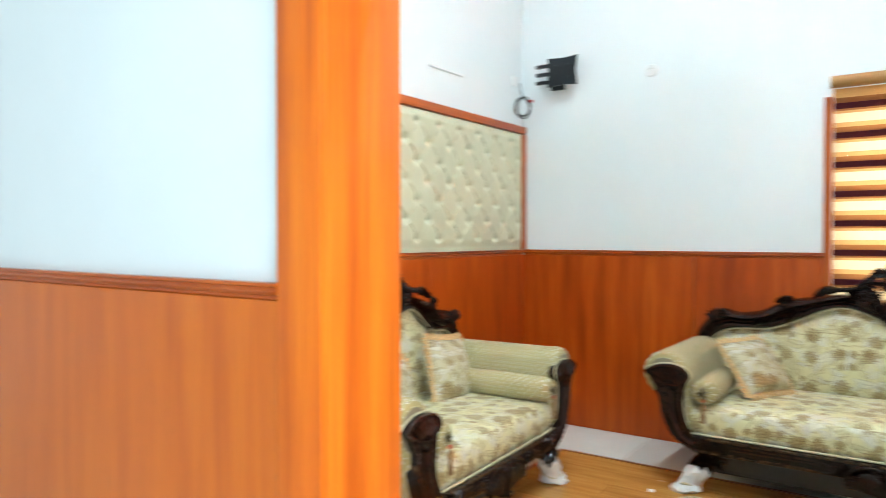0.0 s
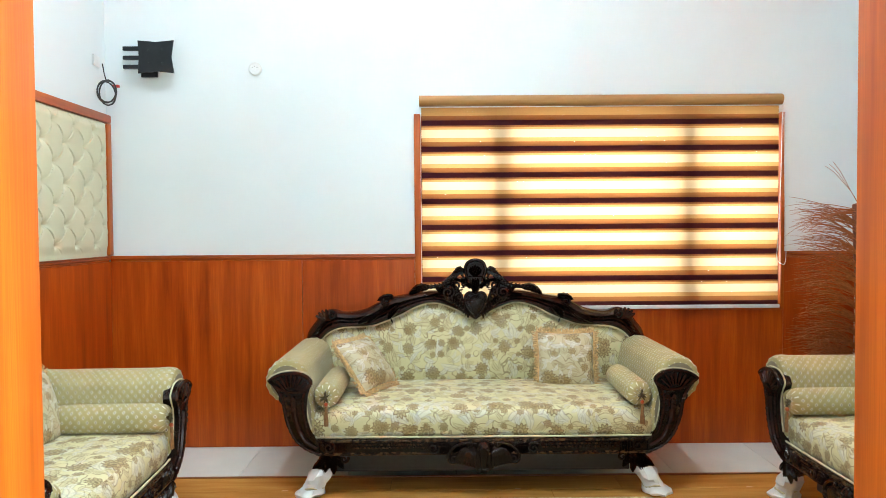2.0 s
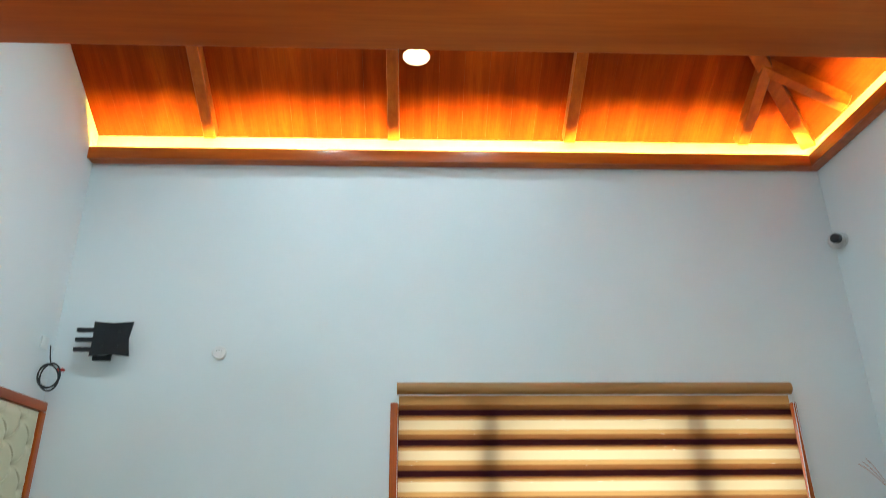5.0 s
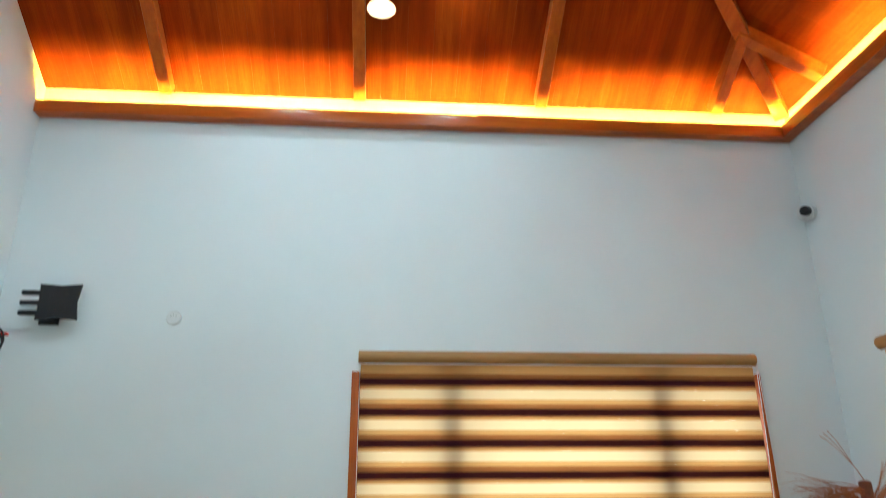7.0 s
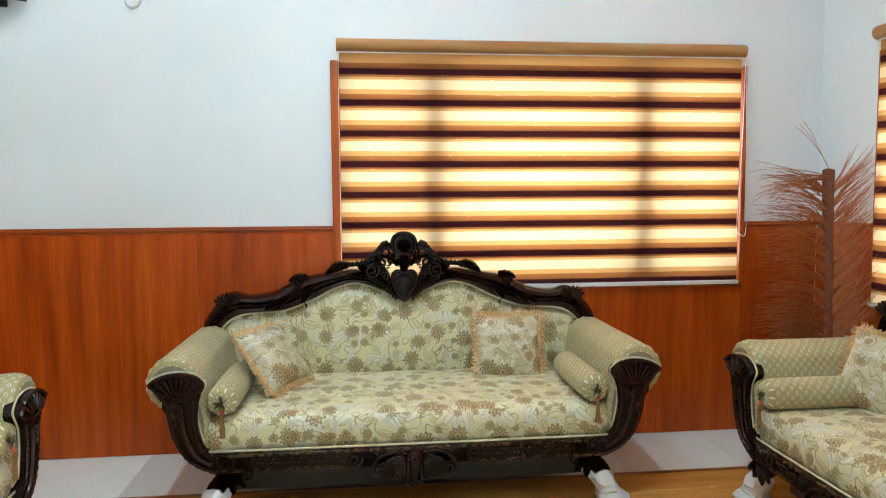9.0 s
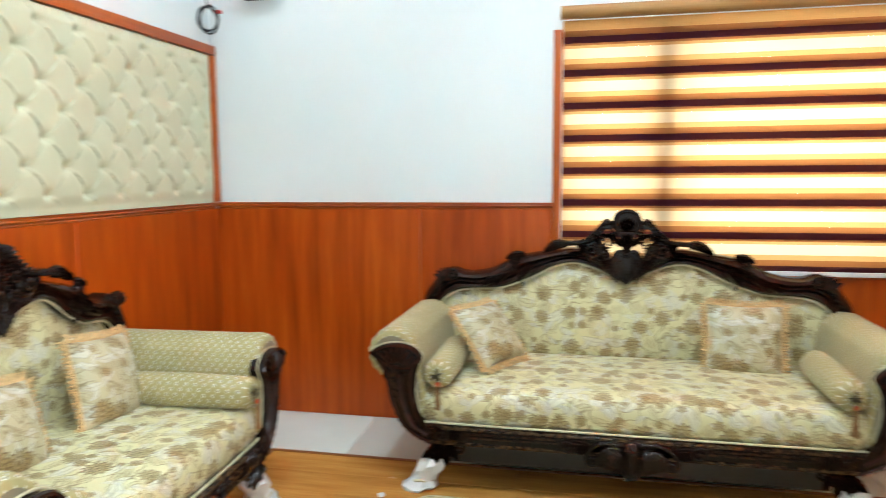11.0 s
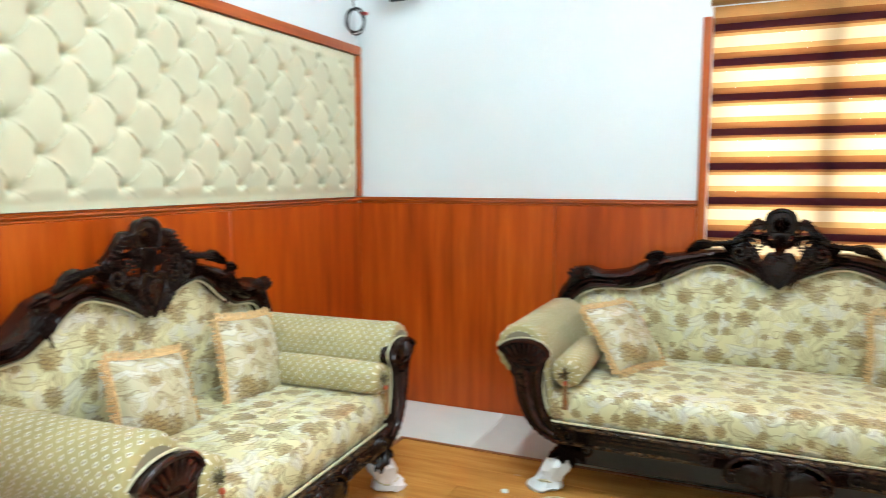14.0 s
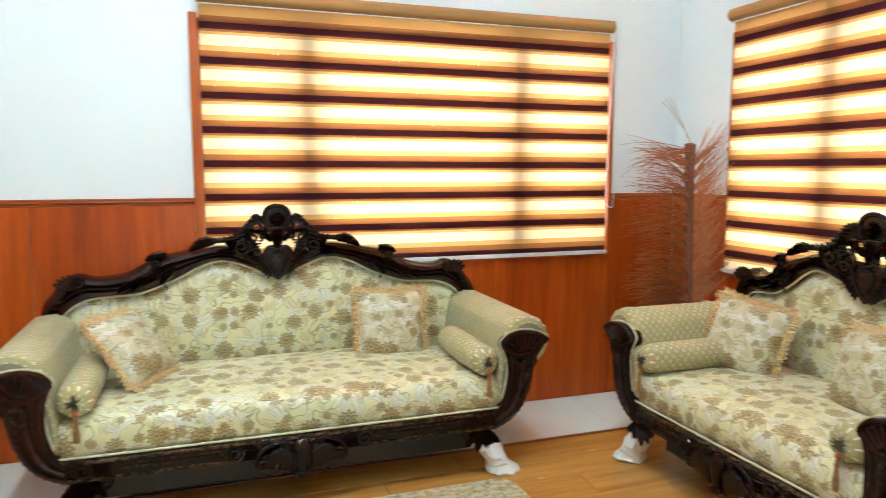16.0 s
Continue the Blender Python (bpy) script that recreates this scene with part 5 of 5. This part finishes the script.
# dried frond in a pot
def frond():
    t = thing("dried_frond", "tall dried brown palm frond standing in a white pot", "dried plant", pose(2.50, 3.77, 0))
    rnd = random.Random(7)
    bm = bmesh.new()
    tube(bm, smooth_line([(0.03, 0, 0.55), (0.012, 0, 0.9), (0.0, 0, 1.25), (-0.004, 0, 1.44), (-0.004, 0, 1.478)], 20), [0.020 + 0.0006 * min(i, 14) for i in range(18)] + [0.024, 0.012], 10)
    part("stem", bm, STEM, t, "thick brown stem")
    bm = bmesh.new()

    def barb(z, ang, length, droop, side, thick=0.0019):
        x, y, zz = 0.0, rnd.uniform(-0.012, 0.012), z
        dy = rnd.uniform(-0.28, 0.28)
        a = ang
        pts = []
        for i in range(7):
            pts.append((x, y, zz))
            x += side * math.cos(a) * length / 6
            zz += math.sin(a) * length / 6
            y += dy * length / 6
            a -= droop / 6
        tube(bm, pts, [thick * (1.25 - 0.15 * i) for i in range(7)], 3, caps=False)

    for i in range(420):                          # fibres grow in loose tufts
        z = 0.60 + 0.075 * int(rnd.random() ** 1.5 * 12) + rnd.gauss(0, 0.012)
        barb(min(z, 1.465), 0.55 + rnd.gauss(0, 0.12) if z < 1.38 else rnd.uniform(-0.05, 0.3), rnd.uniform(0.26, 0.40), rnd.uniform(0.5, 1.0), -1, 0.0023)
    for i in range(380):
        z = 0.58 + 0.07 * int(rnd.random() ** 1.4 * 12) + rnd.gauss(0, 0.010)
        barb(min(z, 1.45), 0.72 + rnd.gauss(0, 0.10), rnd.uniform(0.22, 0.34), rnd.uniform(-0.5, 0.2), 1, 0.0023)
    for k in range(3):
        pts = smooth_line([(0, 0, 1.47), (-0.04, 0.0, 1.54), (-0.10 - 0.012 * k, 0.01 * k, 1.65), (-0.145 - 0.015 * k, 0.01 * k, 1.71 - 0.012 * k)], 10)
        tube(bm, pts, 0.0014, 3)
    ob = part("fibre_fringe", bm, FROND, t, "thin dry drooping fibres")
    ob["kind"] = "stuff"
    bm = bmesh.new()
    lathe(bm, [(0.06, 0.0), (0.085, 0.005), (0.105, 0.30), (0.115, 0.61), (0.122, 0.622), (0.115, 0.626), (0.10, 0.62), (0.095, 0.60), (0.01, 0.598)], 24, (0.035, 0, 0))
    part("pot", bm, WHITEPLASTIC, t, "tall white pot")
    return t


frond()


# television bracket left on the wall
def tv_bracket():
    t = thing("tv_wall_bracket", "empty black steel swivel bracket for a television", "tv bracket", pose(-1.522, YB, 2.398))
    bm = bmesh.new()
    shape = []
    for sx_, sz_ in ((-1, -1), (1, -1), (1, 1), (-1, 1)):
        shape.append((sx_ * 0.098, sz_ * 0.098))
        nx_, nz_ = {(-1, -1): (0, -0.086), (1, -1): (0.084, 0), (1, 1): (0, 0.086), (-1, 1): (-0.090, 0)}[(sx_, sz_)]
        shape.append((nx_, nz_))
    prism(bm, [(x * 1.10, z) for x, z in shape], -0.115, -0.105, 0.002)
    part("plate", bm, BLACK, t)
    part("hub", boxed(-0.035, 0.035, -0.106, -0.06, -0.05, 0.05, bevel=0.004), BLACK, t)
    for z in (-0.055, 0.0, 0.055):
        part("arm", boxed(-0.205, -0.02, -0.10, -0.075, z - 0.012, z + 0.012, bevel=0.004), BLACK, t)
    part("wall_plate", boxed(-0.13, -0.03, -0.02, -0.001, -0.10, 0.10, bevel=0.003), BLACK, t)
    part("arm_joint", boxed(-0.10, -0.05, -0.07, -0.018, -0.075, 0.075, bevel=0.006), BLACK, t)
    for z in (-0.04, 0.04):
        for x in (-0.04, 0.04):
            bm = bmesh.new()
            blob(bm, (x, -0.117, z), (0.006, 0.004, 0.006), 8, 5)
            part("bolt", bm, BLACK, t)
    return t


tv_bracket()

# coil of cable by the corner
coil = thing("cable_coil", "coil of black cable hanging from the wall by the corner", "cable", pose(XL, 4.13, 2.19))
bm = bmesh.new()
pts = []
for i in range(150):
    a = i / 149 * 5 * 2 * math.pi
    r = 0.056 + 0.008 * math.sin(i * 0.31)
    pts.append((0.014 + 0.006 * math.sin(i * 0.17), r * 0.85 * math.cos(a + 1.57), -0.005 + r * 1.2 * math.sin(a + 1.57)))
tube(bm, pts, 0.0042, 6)
tube(bm, smooth_line([(0.012, 0.0, 0.055), (0.012, -0.012, 0.10), (0.010, -0.02, 0.15), (0.004, -0.022, 0.165)], 12), 0.0038, 6)
bm.transform(Matrix.Translation((0.06, 0.0, 0.0)) @ Matrix.Rotation(radians(-60), 4, "Z"))
part("cable", bm, CABLE_SHADE_BLACK, coil)
part("tie", boxed(0.09, 0.125, 0.005, 0.03, 0.03, 0.046, bevel=0.003), RED, coil, "red tie")
part("outlet_box", boxed(0.001, 0.012, -0.05, 0.02, 0.15, 0.215, bevel=0.003), WHITEPLASTIC, coil)

# short thin strip added to draw a faint line on the side wall
trunking = thing("wall_mark_strip", "short thin white strip on the side wall", "cable trunking", pose(XL, 3.28, 2.287))
part("cover", boxed(0.001, 0.010, -0.165, 0.165, -0.007, 0.007, bevel=0.002), WHITEPLASTIC, trunking)

# round outlet plate
outlet = thing("ceiling_rose", "round white outlet plate on the wall", "wall outlet", pose(-0.954, YB, 2.345))
bm = bmesh.new()
lathe(bm, [(0.040, 0.0), (0.041, 0.010), (0.034, 0.018), (0.002, 0.019)], 24)
bm.transform(Matrix.Rotation(radians(90), 4, "X"))
part("plate", bm, WHITEPLASTIC, outlet)
for x, z in ((-0.014, 0.008), (0.014, 0.008), (0.0, 0.014)):
    bm = bmesh.new()
    blob(bm, (x, -0.0185, z), (0.0035, 0.002, 0.0035), 8, 5)
    part("hole", bm, GROUT, outlet)

# security camera high in the corner
cam_dome = thing("security_camera", "small white security camera high in the corner", "security camera", pose(XR - 0.001, 4.14, 3.03))
bm = bmesh.new()
lathe(bm, [(0.042, 0.0), (0.043, 0.016), (0.036, 0.022), (0.002, 0.023)], 22)
bm.transform(Matrix.Rotation(radians(-90), 4, "Y"))
part("base", bm, GREYPLASTIC, cam_dome)
bm = bmesh.new()
blob(bm, (-0.045, 0.004, -0.004), (0.050, 0.050, 0.050), 18, 14)
part("housing", bm, GREYPLASTIC, cam_dome)
bm = bmesh.new()
tube(bm, [(-0.06, -0.03, -0.006), (-0.088, -0.046, -0.010), (-0.094, -0.049, -0.010)], [0.030, 0.029, 0.018], 14)
part("lens", bm, BLACK, cam_dome, "black lens")


# chandelier
def chandelier():
    t = thing("chandelier", "chrome chandelier with glowing bell-shaped glass shades", "chandelier", pose(0.056, RIDGE, 3.42))
    part("rod", tube(bmesh.new(), [(0, 0.0, ZR - 3.42 - 0.12), (0, 0.0, 0.3), (0, 0, 0.04)], 0.009, 8), CHROME, t)
    bm = bmesh.new()
    lathe(bm, [(0.004, -0.11), (0.010, -0.10), (0.012, -0.06), (0.03, -0.03), (0.045, 0.02), (0.03, 0.06), (0.012, 0.08)], 16)
    part("hub", bm, WHITEPLASTIC, t)
    for i in range(3):
        a = radians((175, 55, -65)[i])
        c, s = math.cos(a), math.sin(a)
        part("arm", tube(bmesh.new(), smooth_line([(0.03 * c, 0.03 * s, 0.0), (0.09 * c, 0.09 * s, 0.05), (0.15 * c, 0.15 * s, 0.04), (0.165 * c, 0.165 * s, 0.0)], 12), 0.006, 6), CHROME, t)
        bm = bmesh.new()
        lathe(bm, [(0.012, 0.0), (0.016, -0.02), (0.022, -0.045), (0.034, -0.072), (0.060, -0.096), (0.057, -0.096), (0.031, -0.070), (0.018, -0.043), (0.010, -0.01)], 18, (0.168 * c, 0.168 * s, 0.005))
        sh = part("shade", bm, SHADE, t, "frosted glass bell shade")
        bm = bmesh.new()
        blob(bm, (0.168 * c, 0.168 * s, -0.055), (0.011, 0.011, 0.020), 10, 8)
        part("bulb", bm, SHADE, sh)
    return t


chandelier()

# square light panels set on the slope, with fittings for the added front pair
for x, y in PANEL_AND_FILL_LIGHTS:
    s = min(YB - y, y - YF)
    t = thing("ceiling_light", "small square lit ceiling light on the timber slope, front pair added", "ceiling light", Matrix.Translation((x, y, EZ + SLOPE * s)), "square ceiling lights")
    part("bezel", boxed(-0.085, 0.085, -0.038, 0.038, -0.03, 0.02, bevel=0.004), WHITEPLASTIC, t)
    part("diffuser", boxed(-0.075, 0.075, -0.03, 0.03, -0.036, -0.0305), PANEL_LED, t, "glowing diffuser")

# rug and a scrap of paper
bm = bmesh.new()
rx0, rx1, ry0, ry1, rr = -0.48, 1.26, 1.75, 3.315, 0.07
ring = []
for cx_, cy_, a0 in ((rx1 - rr, ry1 - rr, 0), (rx0 + rr, ry1 - rr, 90), (rx0 + rr, ry0 + rr, 180), (rx1 - rr, ry0 + rr, 270)):
    ring += [(cx_ + rr * math.cos(radians(a0 + i * 15)), cy_ + rr * math.sin(radians(a0 + i * 15))) for i in range(7)]
vs = [[bm.verts.new((x, y, z)) for x, y in ring] for z in (0.008, 0.022)]
bm.faces.new(vs[0][::-1]), bm.faces.new(vs[1])
for i in range(len(ring)):
    bm.faces.new((vs[0][i], vs[0][(i + 1) % len(ring)], vs[1][(i + 1) % len(ring)], vs[1][i]))
bmesh.ops.bevel(bm, geom=[e for e in bm.edges if e.verts[0].co.z > 0.02 and e.verts[1].co.z > 0.02], offset=0.006, segments=2, affect="EDGES")
tagged(part("rug", bm, RUG), "beige and brown mottled pile rug on the laminate", "rug")
bm = bmesh.new()
vs = bmesh.ops.create_icosphere(bm, subdivisions=2, radius=0.016)["verts"]
for v in vs:
    v.co *= 1 + 0.5 * noise.noise(v.co * 60)
    v.co.z = max(0.0, v.co.z * 0.35 + 0.004)
bm.transform(Matrix.Translation((-0.632, 3.295, 0.0075)))
tagged(part("paper_scrap", bm, WRAP), "crumpled scrap of white paper on the floor", "paper", group="")

# floor pieces
boards = {}


def clipped_board(x0, x1, y0, y1):
    key = (round(x1 - x0, 3), round(y1 - y0, 3))
    if key not in boards:
        boards[key] = mesh_of(boxed(0, key[0] - 0.0015, 0, key[1] - 0.0015, -0.01, 0.008, bevel=0.0012, seg=1), "plank", LAMINATE, 0)
    ob = new("plank", boards[key])
    ob.parent = floor
    ob.location = (x0, y0, 0)


r, y = 0, FY1
while y > YF + 0.001:
    y0 = max(YF, y - 0.19)
    x = FX0 - (0.37 * r) % 1.2
    while x < FX1:
        x0, x1 = max(FX0, x), min(FX1, x + 1.2)
        if x1 - x0 > 0.01:
            clipped_board(x0, x1, y0, y)
        x += 1.2
    y = y0
    r += 1
part("beading", boxed(FX0 - 0.022, FX1 + 0.022, FY1, FY1 + 0.022, -0.01, 0.012, bevel=0.004), EDGING, floor, "brown edge strip")
part("beading", boxed(FX0 - 0.022, FX0, YF, FY1 - 0.0005, -0.01, 0.012, bevel=0.004), EDGING, floor, "brown edge strip")
part("beading", boxed(FX1, FX1 + 0.022, YF, FY1 - 0.0005, -0.01, 0.012, bevel=0.004), EDGING, floor, "brown edge strip")
tiles = {}


def tile_piece(x0, x1, y0, y1):
    key = (round(x1 - x0, 3), round(y1 - y0, 3))
    if key not in tiles:
        tiles[key] = mesh_of(boxed(0, key[0] - 0.002, 0, key[1] - 0.002, -0.01, 0.0, bevel=0.0008, seg=1), "tile", TILE, 0)
    ob = new("tile", tiles[key])
    ob.parent = floor
    ob.location = (x0, y0, 0)


for i in range(8):
    x0, x1 = max(XL, -2.14 + 0.6 * i), min(XR, -2.14 + 0.6 * (i + 1))
    if x1 > x0:
        tile_piece(x0, x1, FY1 + 0.022, YB)
for i in range(5):
    y1, y0 = FY1 + 0.022 - 0.6 * i, max(YF, FY1 + 0.022 - 0.6 * (i + 1))
    if y1 > y0:
        tile_piece(XL, FX0 - 0.022, y0, y1)
        tile_piece(FX1 + 0.022, XR, y0, y1)
